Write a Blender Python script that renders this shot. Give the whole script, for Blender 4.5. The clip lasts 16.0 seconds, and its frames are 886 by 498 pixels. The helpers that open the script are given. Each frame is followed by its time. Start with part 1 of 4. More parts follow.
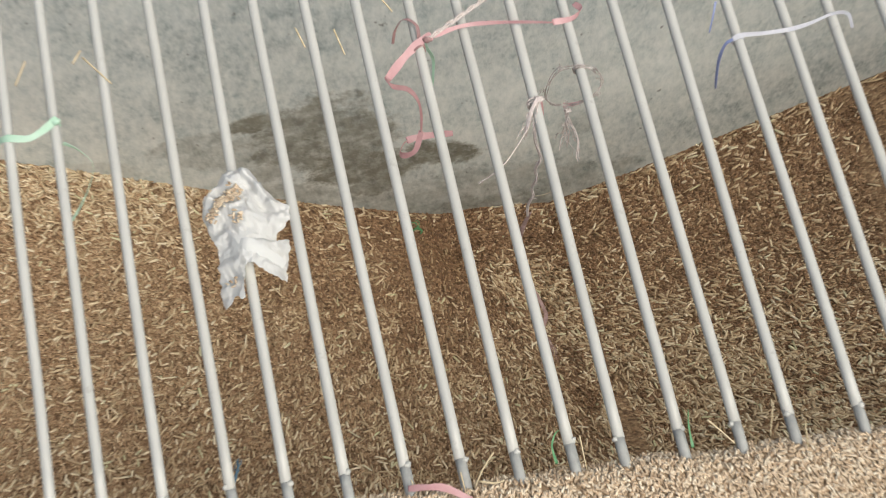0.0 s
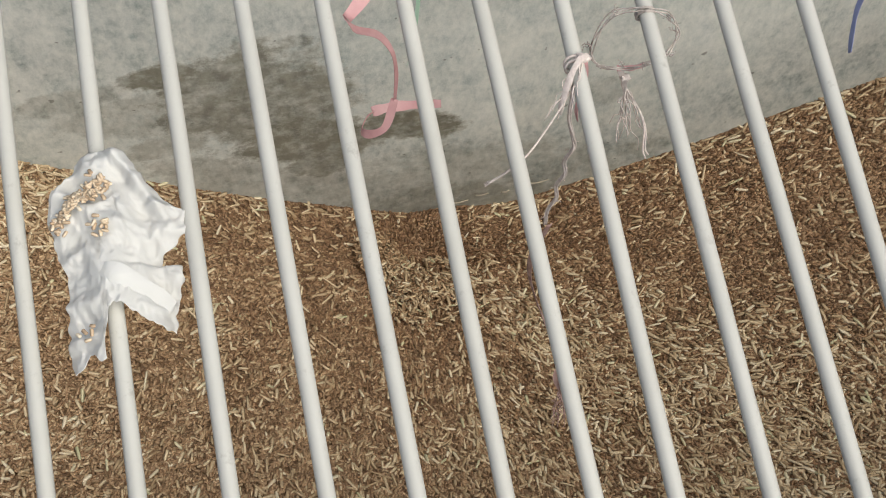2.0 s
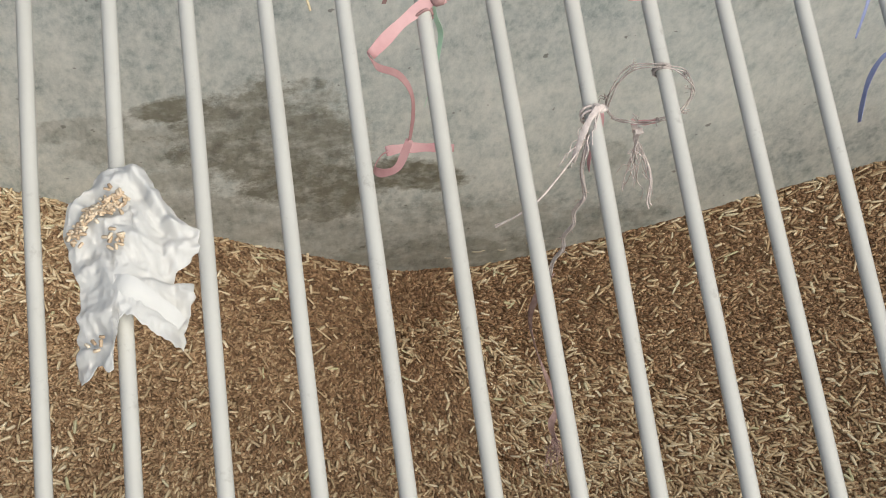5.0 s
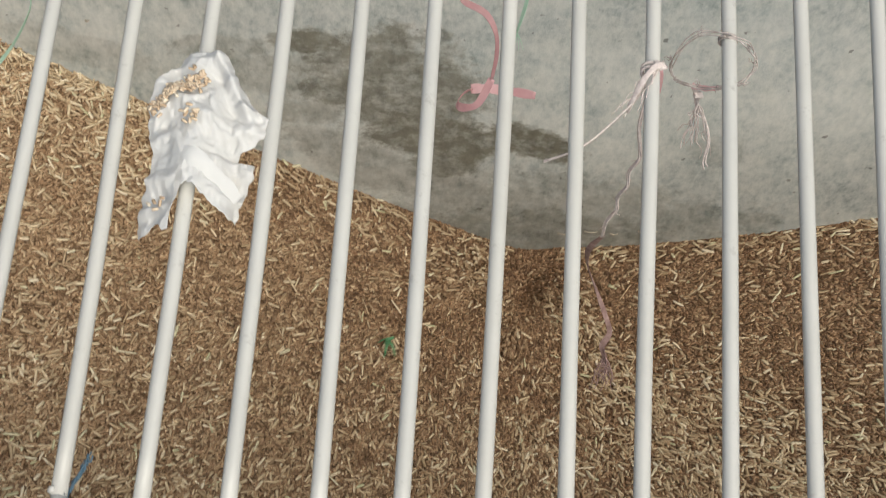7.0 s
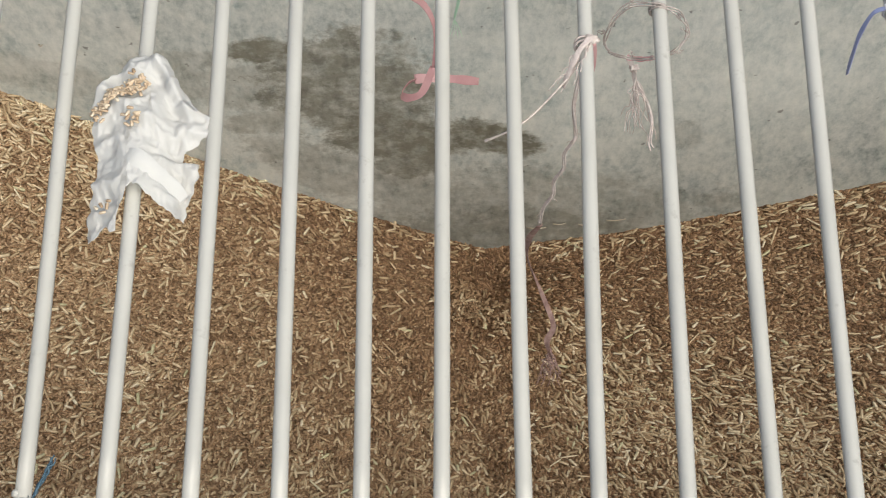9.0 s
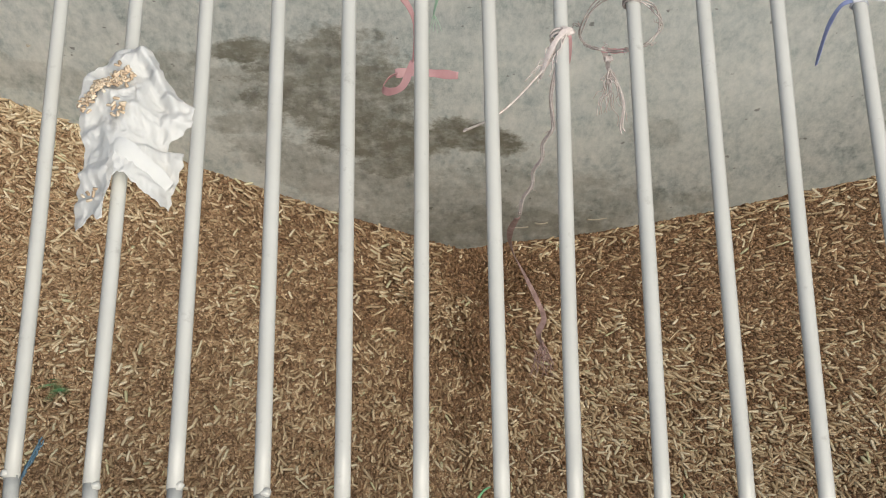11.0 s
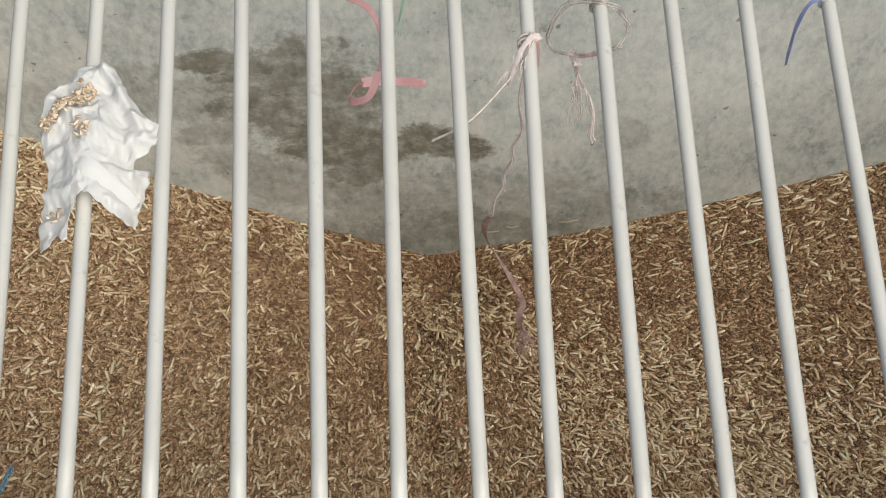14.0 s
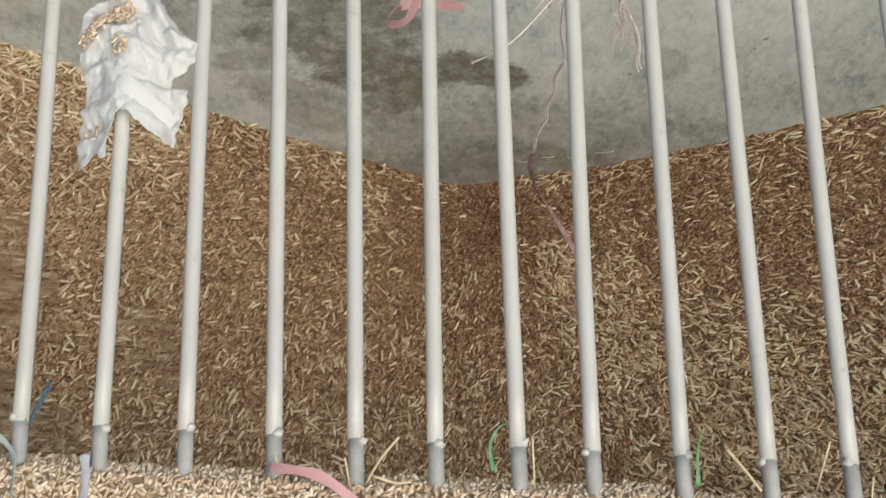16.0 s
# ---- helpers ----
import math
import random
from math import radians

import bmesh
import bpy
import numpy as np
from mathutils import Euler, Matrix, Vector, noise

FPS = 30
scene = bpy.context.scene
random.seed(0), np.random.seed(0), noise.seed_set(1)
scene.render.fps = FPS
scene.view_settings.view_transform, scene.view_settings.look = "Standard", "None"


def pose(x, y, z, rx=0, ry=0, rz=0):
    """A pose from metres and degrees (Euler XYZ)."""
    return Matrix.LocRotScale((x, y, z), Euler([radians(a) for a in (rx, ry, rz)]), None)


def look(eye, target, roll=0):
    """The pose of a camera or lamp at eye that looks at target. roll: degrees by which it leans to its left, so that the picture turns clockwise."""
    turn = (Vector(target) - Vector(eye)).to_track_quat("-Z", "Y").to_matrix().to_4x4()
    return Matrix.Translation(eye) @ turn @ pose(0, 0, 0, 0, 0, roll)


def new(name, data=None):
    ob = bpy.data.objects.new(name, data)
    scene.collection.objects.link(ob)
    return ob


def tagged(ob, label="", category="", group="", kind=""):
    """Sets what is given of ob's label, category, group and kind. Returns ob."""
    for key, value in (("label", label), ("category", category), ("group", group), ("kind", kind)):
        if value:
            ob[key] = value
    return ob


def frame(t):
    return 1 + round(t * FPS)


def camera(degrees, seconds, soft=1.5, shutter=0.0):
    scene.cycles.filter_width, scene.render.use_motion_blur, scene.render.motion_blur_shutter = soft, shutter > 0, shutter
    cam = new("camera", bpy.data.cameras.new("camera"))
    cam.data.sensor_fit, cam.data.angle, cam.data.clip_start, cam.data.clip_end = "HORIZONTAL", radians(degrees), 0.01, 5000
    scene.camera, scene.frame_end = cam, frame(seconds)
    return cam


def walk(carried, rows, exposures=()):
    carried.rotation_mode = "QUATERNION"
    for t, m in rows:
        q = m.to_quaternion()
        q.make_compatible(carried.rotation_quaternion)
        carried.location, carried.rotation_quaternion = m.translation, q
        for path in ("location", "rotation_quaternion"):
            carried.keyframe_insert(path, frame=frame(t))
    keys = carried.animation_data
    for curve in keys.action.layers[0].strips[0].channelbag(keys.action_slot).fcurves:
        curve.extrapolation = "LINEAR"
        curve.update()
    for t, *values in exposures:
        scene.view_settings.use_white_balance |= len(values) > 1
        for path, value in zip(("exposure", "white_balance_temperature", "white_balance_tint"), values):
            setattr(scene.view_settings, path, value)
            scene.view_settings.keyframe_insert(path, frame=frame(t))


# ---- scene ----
cam = camera(31, 16.0, soft=1.0, shutter=0.3)
walk(cam, [
    (0, pose(0.1321, -0.7534, 1.6693, 23.1069, 1.8933, -11.8777)),
    (0.5, pose(0.1582, -0.5045, 1.2244, 21.2103, 0.8859, -11.9087)),
    (1, pose(0.1730, -0.4301, 1.0715, 20.487, 0.906, -12.893)),
    (1.5, pose(0.1600, -0.4365, 1.0701, 20.7128, 0.7984, -11.7523)),
    (2, pose(0.1506, -0.4317, 1.0740, 21.6194, -0.6838, -10.6630)),
    (2.5, pose(0.1216, -0.4304, 1.0730, 21.9209, -1.8670, -8.6077)),
    (3, pose(0.1237, -0.4413, 1.0732, 22.7759, -2.5990, -8.7528)),
    (3.5, pose(0.1283, -0.4529, 1.0756, 23.7039, -2.7701, -7.3800)),
    (4, pose(0.1275, -0.4549, 1.0775, 23.9441, -2.6234, -7.1811)),
    (4.5, pose(0.1274, -0.4529, 1.0786, 23.8043, -2.6137, -7.6382)),
    (4.7, pose(0.1242, -0.4526, 1.0764, 23.9003, -2.8957, -7.7002)),
    (6.8, pose(0.2097, -0.5670, 1.1271, 25.2323, -0.5111, 2.0882)),
    (7, pose(0.2364, -0.5672, 1.1256, 24.4429, -0.2623, 3.6639)),
    (7.3, pose(0.2872, -0.5718, 1.1074, 24.0218, 1.0039, 4.8367)),
    (7.5, pose(0.2982, -0.5712, 1.1142, 25.9616, 1.4601, 4.4775)),
    (8, pose(0.2914, -0.5891, 1.1179, 25.0932, 2.0083, -0.0778)),
    (8.5, pose(0.2766, -0.5988, 1.1233, 24.8268, 1.8485, -0.3512)),
    (9, pose(0.2770, -0.6011, 1.1266, 25.1844, 1.2917, 0.0374)),
    (9.2, pose(0.2820, -0.6059, 1.1287, 24.7734, 1.0647, -1.0056)),
    (11.3, pose(0.2855, -0.6350, 1.1451, 26.0526, 0.9594, -0.0439)),
    (11.5, pose(0.2865, -0.6334, 1.1439, 26.3216, 1.0854, 0.1271)),
    (12, pose(0.2870, -0.6287, 1.1434, 26.6276, 1.1114, -0.1199)),
    (12.5, pose(0.2854, -0.6219, 1.1410, 26.8896, 1.5904, 0.0541)),
    (13, pose(0.2873, -0.6206, 1.1417, 27.1809, 1.2842, -1.0468)),
    (13.5, pose(0.2853, -0.6208, 1.1376, 26.1381, 0.6480, -1.6827)),
    (14, pose(0.2832, -0.6191, 1.1339, 25.6514, 0.7038, -2.1886)),
    (14.5, pose(0.2808, -0.6189, 1.1308, 25.2007, 0.8726, -2.5405)),
    (15, pose(0.2796, -0.6194, 1.1305, 25.2229, 1.1484, -2.1744)),
    (15.5, pose(0.2806, -0.6189, 1.1285, 24.9122, 0.4562, -2.1883)),
    (16, pose(0.2769, -0.6270, 1.1254, 23.3945, 1.3700, -1.0342)),
], exposures=[(0, 0.06, 6600, 5), (14.5, 0.07, 6600, 5), (15.5, 0.06, 6600, 5), (16, -0.02, 6620, 5)])


# ---- world and light: bright, hazy daylight from above ----
world = bpy.data.worlds.new("sky")
world.use_nodes = True
scene.world = world
wn, wl = world.node_tree.nodes, world.node_tree.links
sky = wn.new("ShaderNodeTexSky")
sky.sky_type, sky.sun_disc = "NISHITA", False
sky.sun_elevation, sky.sun_rotation = radians(60), radians(136)
sky.air_density, sky.dust_density = 1.0, 4.0
wl.new(sky.outputs[0], wn["Background"].inputs[0])
wn["Background"].inputs[1].default_value = 0.095
sun_data = bpy.data.lights.new("sun", "SUN")
sun_data.energy, sun_data.angle, sun_data.color = 3.0, radians(60), (1.0, 0.95, 0.87)
sun = new("sun", sun_data)
sun.matrix_world = look((2.4, -2.5, 6.1), (0.1, 0.1, 0))


# ---- materials ----
def material(name, rough=0.6, metal=0.0):
    m = bpy.data.materials.new(name)
    m.use_nodes = True
    b = m.node_tree.nodes["Principled BSDF"]
    b.inputs["Roughness"].default_value, b.inputs["Metallic"].default_value = rough, metal
    return m, m.node_tree.nodes, m.node_tree.links, b


def noise_node(n, l, scale, detail=6, rough=0.6, vec=None, coord="Object"):
    t = n.new("ShaderNodeTexNoise")
    t.inputs["Scale"].default_value, t.inputs["Detail"].default_value, t.inputs["Roughness"].default_value = scale, detail, rough
    if vec is None:
        vec = n.new("ShaderNodeTexCoord").outputs[coord]
    l.new(vec, t.inputs["Vector"])
    return t.outputs["Fac"]


def ramp(n, l, fac, stops):
    r = n.new("ShaderNodeValToRGB")
    e = r.color_ramp.elements
    while len(e) < len(stops):
        e.new(0.5)
    for k, (p, c) in zip(e, stops):
        k.position = p
        k.color = (*c, 1) if len(c) == 3 else c
    l.new(fac, r.inputs[0])
    return r.outputs[0]


def mix(n, l, fac, a, b, kind="MIX"):
    m = n.new("ShaderNodeMix")
    m.data_type, m.blend_type = "RGBA", kind
    for i, v in ((0, fac), (6, a), (7, b)):
        if isinstance(v, (int, float)):
            m.inputs[i].default_value = v
        elif isinstance(v, tuple):
            m.inputs[i].default_value = (*v, 1)
        else:
            l.new(v, m.inputs[i])
    return m.outputs[2]


def math_node(n, l, op, a, b=0.0, c=0.0, clamp=False):
    m = n.new("ShaderNodeMath")
    m.operation, m.use_clamp = op, clamp
    for i, v in enumerate((a, b, c)):
        if isinstance(v, (int, float)):
            m.inputs[i].default_value = v
        else:
            l.new(v, m.inputs[i])
    return m.outputs[0]


def bump(n, l, bsdf, height, strength, distance):
    k = n.new("ShaderNodeBump")
    k.inputs["Strength"].default_value, k.inputs["Distance"].default_value = strength, distance
    l.new(height, k.inputs["Height"])
    l.new(k.outputs[0], bsdf.inputs["Normal"])


def concrete(name, stains=(), tone=1.0):
    """Trowelled cement render, mottled grey; stains: (x, z, half width, half height, lean, depth) of damp and dark
    patches on it.
    """
    m, n, l, b = material(name, 0.85)
    co = n.new("ShaderNodeTexCoord").outputs["Object"]
    big = noise_node(n, l, 3.2, 5, 0.6, co)
    drag = n.new("ShaderNodeMapping")
    drag.inputs["Scale"].default_value = (1, 1, 0.5)
    l.new(co, drag.inputs["Vector"])
    mid = noise_node(n, l, 15, 8, 0.74, drag.outputs[0])
    fine = noise_node(n, l, 120, 6, 0.75, drag.outputs[0])
    mp = n.new("ShaderNodeMapping")
    mp.inputs["Scale"].default_value = (6, 6, 7.5)
    mp.inputs["Rotation"].default_value = (0, 0.35, 0)
    l.new(co, mp.inputs["Vector"])
    swirl = noise_node(n, l, 2.0, 6, 0.62, mp.outputs[0])
    col = ramp(n, l, big, [(0.32, (0.58, 0.615, 0.63)), (0.5, (0.695, 0.73, 0.74)), (0.68, (0.785, 0.815, 0.825))])
    col = mix(n, l, 0.85, col, ramp(n, l, mid, [(0.3, (0.3, 0.3, 0.3)), (0.5, (0.5, 0.5, 0.49)), (0.72, (0.68, 0.67, 0.65))]), "OVERLAY")
    col = mix(n, l, 0.6, col, ramp(n, l, swirl, [(0.32, (0.3, 0.31, 0.32)), (0.52, (0.5, 0.5, 0.5)), (0.7, (0.66, 0.65, 0.63))]), "OVERLAY")
    col = mix(n, l, 0.7, col, ramp(n, l, fine, [(0.32, (0.28, 0.28, 0.28)), (0.68, (0.68, 0.68, 0.68))]), "OVERLAY")
    speck = noise_node(n, l, 60, 2, 0.5, co)
    col = mix(n, l, ramp(n, l, speck, [(0.735, (0, 0, 0)), (0.76, (0.7, 0.7, 0.7))]), col, (0.16, 0.16, 0.16))
    if stains:
        sep = n.new("ShaderNodeSeparateXYZ")
        l.new(co, sep.inputs[0])
        wob = noise_node(n, l, 12, 9, 0.78, co)
        total = None
        for x, z, hw, hh, lean, depth in stains:
            dx = math_node(n, l, "SUBTRACT", sep.outputs[0], x)
            dz = math_node(n, l, "SUBTRACT", sep.outputs[2], z)
            dz = math_node(n, l, "MULTIPLY_ADD", dx, -lean, dz)
            u, v = math_node(n, l, "DIVIDE", dx, hw), math_node(n, l, "DIVIDE", dz, hh)
            d = math_node(n, l, "SQRT", math_node(n, l, "MULTIPLY_ADD", u, u, math_node(n, l, "MULTIPLY", v, v)))
            d = math_node(n, l, "MULTIPLY_ADD", wob, 2.3, math_node(n, l, "ADD", d, -1.15))
            s = math_node(n, l, "MULTIPLY", math_node(n, l, "MULTIPLY", math_node(n, l, "SUBTRACT", 1.05, d), 3.3, clamp=True), depth)
            total = s if total is None else math_node(n, l, "MAXIMUM", total, s)
        grain = noise_node(n, l, 34, 7, 0.68, co)
        total = math_node(n, l, "MULTIPLY", total, math_node(n, l, "MULTIPLY_ADD", grain, 2.4, -0.3, clamp=True), clamp=True)
        col = mix(n, l, total, col, (0.22, 0.215, 0.18))
        l.new(math_node(n, l, "MULTIPLY_ADD", total, -0.3, 0.85), b.inputs["Roughness"])
    blotch = noise_node(n, l, 48, 6, 0.75, drag.outputs[0])
    col = mix(n, l, 0.8, col, ramp(n, l, blotch, [(0.34, (0.3, 0.3, 0.3)), (0.48, (0.5, 0.5, 0.5)), (0.68, (0.68, 0.68, 0.68))]), "OVERLAY")
    col = mix(n, l, 1.0, col, (tone, tone, tone * 0.97), "MULTIPLY")
    l.new(col, b.inputs["Base Color"])
    bump(n, l, b, math_node(n, l, "MULTIPLY_ADD", mid, 0.6, fine), 0.22, 0.003)
    return m


def painted_metal():
    """White gloss paint on steel rod, thin and chipped in places."""
    m, n, l, b = material("white paint", 0.38)
    co = n.new("ShaderNodeTexCoord").outputs["Object"]
    rnd = n.new("ShaderNodeObjectInfo").outputs["Random"]
    big = noise_node(n, l, 9, 4, 0.6, co)
    fine = noise_node(n, l, 160, 5, 0.6, co)
    chip = noise_node(n, l, 45, 7, 0.75, co)
    col = ramp(n, l, big, [(0.3, (0.475, 0.465, 0.432)), (0.7, (0.555, 0.545, 0.51))])
    col = mix(n, l, math_node(n, l, "MULTIPLY", rnd, 0.3), col, (0.5, 0.5, 0.485))
    col = mix(n, l, ramp(n, l, chip, [(0.6, (0, 0, 0)), (0.7, (0.75, 0.75, 0.75))]), col, (0.37, 0.355, 0.33))
    col = mix(n, l, ramp(n, l, fine, [(0.55, (0, 0, 0)), (0.8, (0.35, 0.35, 0.35))]), col, (0.52, 0.5, 0.45))
    l.new(col, b.inputs["Base Color"])
    bump(n, l, b, math_node(n, l, "MULTIPLY_ADD", fine, 0.5, big), 0.25, 0.002)
    return m


def plain(name, a, c, rough=0.6, scale=60.0, metal=0.0, through_light=0.0):
    m, n, l, b = material(name, rough, metal)
    f = noise_node(n, l, scale, 5, 0.65)
    l.new(ramp(n, l, f, [(0.3, a), (0.7, c)]), b.inputs["Base Color"])
    bump(n, l, b, f, 0.3, 0.001)
    if through_light:
        t = n.new("ShaderNodeBsdfTranslucent")
        t.inputs[0].default_value = (*c, 1)
        s = n.new("ShaderNodeMixShader")
        s.inputs[0].default_value = through_light
        l.new(b.outputs[0], s.inputs[1])
        l.new(t.outputs[0], s.inputs[2])
        l.new(s.outputs[0], n["Material Output"].inputs[0])
    return m


def kernels(name, stops, rough=0.55):
    """Many small pieces, each with a tone of its own and a fine crease pattern."""
    m, n, l, b = material(name, rough)
    r = n.new("ShaderNodeNewGeometry").outputs["Random Per Island"]
    f = noise_node(n, l, 500, 3, 0.6)
    col = ramp(n, l, r, stops)
    col = mix(n, l, 0.5, col, ramp(n, l, f, [(0.3, (0.36, 0.36, 0.36)), (0.7, (0.62, 0.62, 0.62))]), "OVERLAY")
    l.new(col, b.inputs["Base Color"])
    return m


STAINS_AND_DARK_FOOT = [
    (0.115, -0.68, 0.125, 0.145, -0.1, 0.85), (0.16, -0.80, 0.10, 0.085, -0.2, 0.95), (0.175, -0.885, 0.055, 0.04, 0.0, 0.85),
    (0.0, -0.575, 0.055, 0.032, 0.1, 0.95), (-0.10, -0.60, 0.09, 0.03, 0.15, 0.4), (0.29, -0.80, 0.075, 0.05, -0.45, 1.0),
    (0.0, -0.755, 0.06, 0.035, 0.1, 0.55), (-0.02, -0.66, 0.12, 0.06, 0.0, 0.38), (-0.3, -0.62, 0.12, 0.05, -0.4, 0.3),
    # the last three darken the wall broadly towards its foot
    (0.55, -0.80, 0.05, 0.04, 0.0, 0.25), (0.38, -0.98, 0.06, 0.10, 0.0, 0.3), (0.34, -1.09, 0.21, 0.085, 0.0, 0.7), (0.36, -1.03, 0.30, 0.15, 0.0, 0.42), (0.10, -0.92, 0.15, 0.08, -0.7, 0.45),
]
M_WALL = concrete("cement render stained", STAINS_AND_DARK_FOOT)
M_CONCRETE = concrete("cement render")
M_YARD = concrete("dusty yard concrete", (), 0.55)
M_PAINT = painted_metal()
M_BAR_END = plain("dull grey bar end", (0.3, 0.3, 0.29), (0.43, 0.43, 0.41), 0.6, 60, 0.05)
def film_material():
    """Thin milky film: creased, part of the light passes."""
    m, n, l, b = material("white plastic film", 0.28)
    co = n.new("ShaderNodeTexCoord").outputs["Object"]
    f = noise_node(n, l, 70, 5, 0.6, co)
    soft_folds = noise_node(n, l, 26, 2, 0.4, co)
    l.new(ramp(n, l, f, [(0.3, (0.83, 0.83, 0.83)), (0.7, (0.89, 0.89, 0.885))]), b.inputs["Base Color"])
    bump(n, l, b, math_node(n, l, "MULTIPLY_ADD", f, 0.4, soft_folds), 0.45, 0.008)
    t = n.new("ShaderNodeBsdfTranslucent")
    t.inputs[0].default_value = (0.88, 0.88, 0.87, 1)
    clear = n.new("ShaderNodeBsdfTransparent")
    s1, s2 = n.new("ShaderNodeMixShader"), n.new("ShaderNodeMixShader")
    s1.inputs[0].default_value, s2.inputs[0].default_value = 0.45, 0.14
    l.new(b.outputs[0], s1.inputs[1])
    l.new(t.outputs[0], s1.inputs[2])
    l.new(s1.outputs[0], s2.inputs[1])
    l.new(clear.outputs[0], s2.inputs[2])
    l.new(s2.outputs[0], n["Material Output"].inputs[0])
    return m


M_PLASTIC = film_material()
M_PINK = plain("faded pink tape", (0.57, 0.3, 0.32), (0.76, 0.49, 0.5), 0.45, 30, 0, 0.25)
M_PINK_DARK = plain("dirty red-brown twine", (0.2, 0.11, 0.11), (0.42, 0.26, 0.25), 0.6, 120)
M_TWINE = plain("frayed pale twine", (0.46, 0.39, 0.37), (0.7, 0.62, 0.59), 0.7, 200)
M_GREEN = plain("pale green tape", (0.5, 0.74, 0.58), (0.68, 0.86, 0.73), 0.42, 40, 0, 0.3)
M_BLUE = plain("blue tape", (0.22, 0.27, 0.5), (0.4, 0.44, 0.66), 0.42, 40, 0, 0.25)
M_LILAC = plain("pale lilac tape", (0.5, 0.5, 0.56), (0.7, 0.7, 0.75), 0.42, 40, 0, 0.25)
M_TEAL = plain("blue fibre", (0.06, 0.12, 0.17), (0.12, 0.21, 0.29), 0.5, 60)
M_LEAF = plain("fresh green blade", (0.08, 0.24, 0.1), (0.18, 0.4, 0.2), 0.5, 80, 0, 0.25)
M_DIRTY = plain("dirty mauve tape", (0.2, 0.115, 0.105), (0.5, 0.345, 0.32), 0.6, 75)
M_RING = plain("greyed frayed twine", (0.13, 0.11, 0.1), (0.64, 0.57, 0.54), 0.6, 75)
M_STRAW = plain("dry straw", (0.48, 0.38, 0.23), (0.7, 0.58, 0.39), 0.6, 150)


def packed_grain(name):
    """The packed kernels under the loose ones: cells the size of a kernel, each with a tone and a swell of its own."""
    m, n, l, b = material(name, 0.7)
    co = n.new("ShaderNodeTexCoord").outputs["Object"]
    mp = n.new("ShaderNodeMapping")
    mp.inputs["Scale"].default_value = (1.0, 1.9, 1.4)
    l.new(co, mp.inputs["Vector"])
    warp = noise_node(n, l, 60, 3, 0.6, co)
    v = n.new("ShaderNodeTexVoronoi")
    v.inputs["Scale"].default_value = 135
    va = n.new("ShaderNodeVectorMath")
    va.operation = "MULTIPLY_ADD"
    l.new(warp, va.inputs[0])
    va.inputs[1].default_value = (0.012, 0.012, 0.012)
    l.new(mp.outputs[0], va.inputs[2])
    l.new(va.outputs[0], v.inputs["Vector"])
    sep = n.new("ShaderNodeSeparateColor")
    l.new(v.outputs["Color"], sep.inputs[0])
    # dark tones: shade in the gaps between loose kernels, put into the colour
    col = ramp(n, l, sep.outputs[0], [(0.0, (0.13, 0.073, 0.037)), (0.5, (0.25, 0.152, 0.083)), (0.9, (0.36, 0.235, 0.135)), (1.0, (0.5, 0.36, 0.22))])
    l.new(col, b.inputs["Base Color"])
    h = math_node(n, l, "MULTIPLY", v.outputs["Distance"], -1.0)
    bump(n, l, b, h, 0.9, 0.004)
    return m


M_BED = packed_grain("packed grain")
M_GRAIN = kernels("brown kernels", [(0.0, (0.17, 0.096, 0.05)), (0.3, (0.29, 0.178, 0.1)), (0.62, (0.385, 0.246, 0.143)), (0.9, (0.49, 0.34, 0.205)), (1.0, (0.66, 0.51, 0.34))])
M_TAN = kernels("tan kernels", [(0.0, (0.22, 0.128, 0.068)), (0.3, (0.36, 0.228, 0.13)), (0.62, (0.445, 0.295, 0.175)), (0.9, (0.54, 0.385, 0.24)), (1.0, (0.7, 0.55, 0.37))])
# Redder kernels, also darkened: shade round the outlet put into the colour.
M_RED_SHADED = kernels("shaded red-brown kernels", [(0.0, (0.12, 0.062, 0.031)), (0.35, (0.225, 0.126, 0.067)), (0.7, (0.31, 0.182, 0.1)), (0.95, (0.41, 0.265, 0.153)), (1.0, (0.56, 0.41, 0.25))])
M_CHAFF = kernels("straw chips", [(0.0, (0.4, 0.28, 0.165)), (0.45, (0.57, 0.43, 0.275)), (0.8, (0.73, 0.595, 0.41)), (0.93, (0.84, 0.73, 0.56)), (1.0, (0.58, 0.55, 0.34))])
M_WHEAT = kernels("clean wheat", [(0.0, (0.44, 0.31, 0.2)), (0.4, (0.6, 0.46, 0.32)), (0.8, (0.72, 0.59, 0.44)), (1.0, (0.82, 0.72, 0.57))])


# ---- building helpers ----
def mesh_object(name, bm, mat, smooth=False):
    me = bpy.data.meshes.new(name)
    bm.to_mesh(me)
    bm.free()
    me.materials.append(mat)
    if smooth:
        me.polygons.foreach_set("use_smooth", [True] * len(me.polygons))
    return new(name, me)


def part(name, bm, mat, parent, label="", smooth=True):
    ob = mesh_object(name, bm, mat, smooth)
    ob.parent = parent
    return tagged(ob, label)


def spline(points, steps=8):
    """Catmull-Rom through the points."""
    p = [Vector(q) for q in points]
    p = [p[0] * 2 - p[1], *p, p[-1] * 2 - p[-2]]
    out = []
    for k in range(1, len(p) - 2):
        a, b, c, d = p[k - 1 : k + 3]
        for s in range(steps):
            t = s / steps
            out.append(0.5 * (2 * b + (c - a) * t + (2 * a - 5 * b + 4 * c - d) * t * t + (3 * b - a - 3 * c + d) * t ** 3))
    return out + [p[-2]]


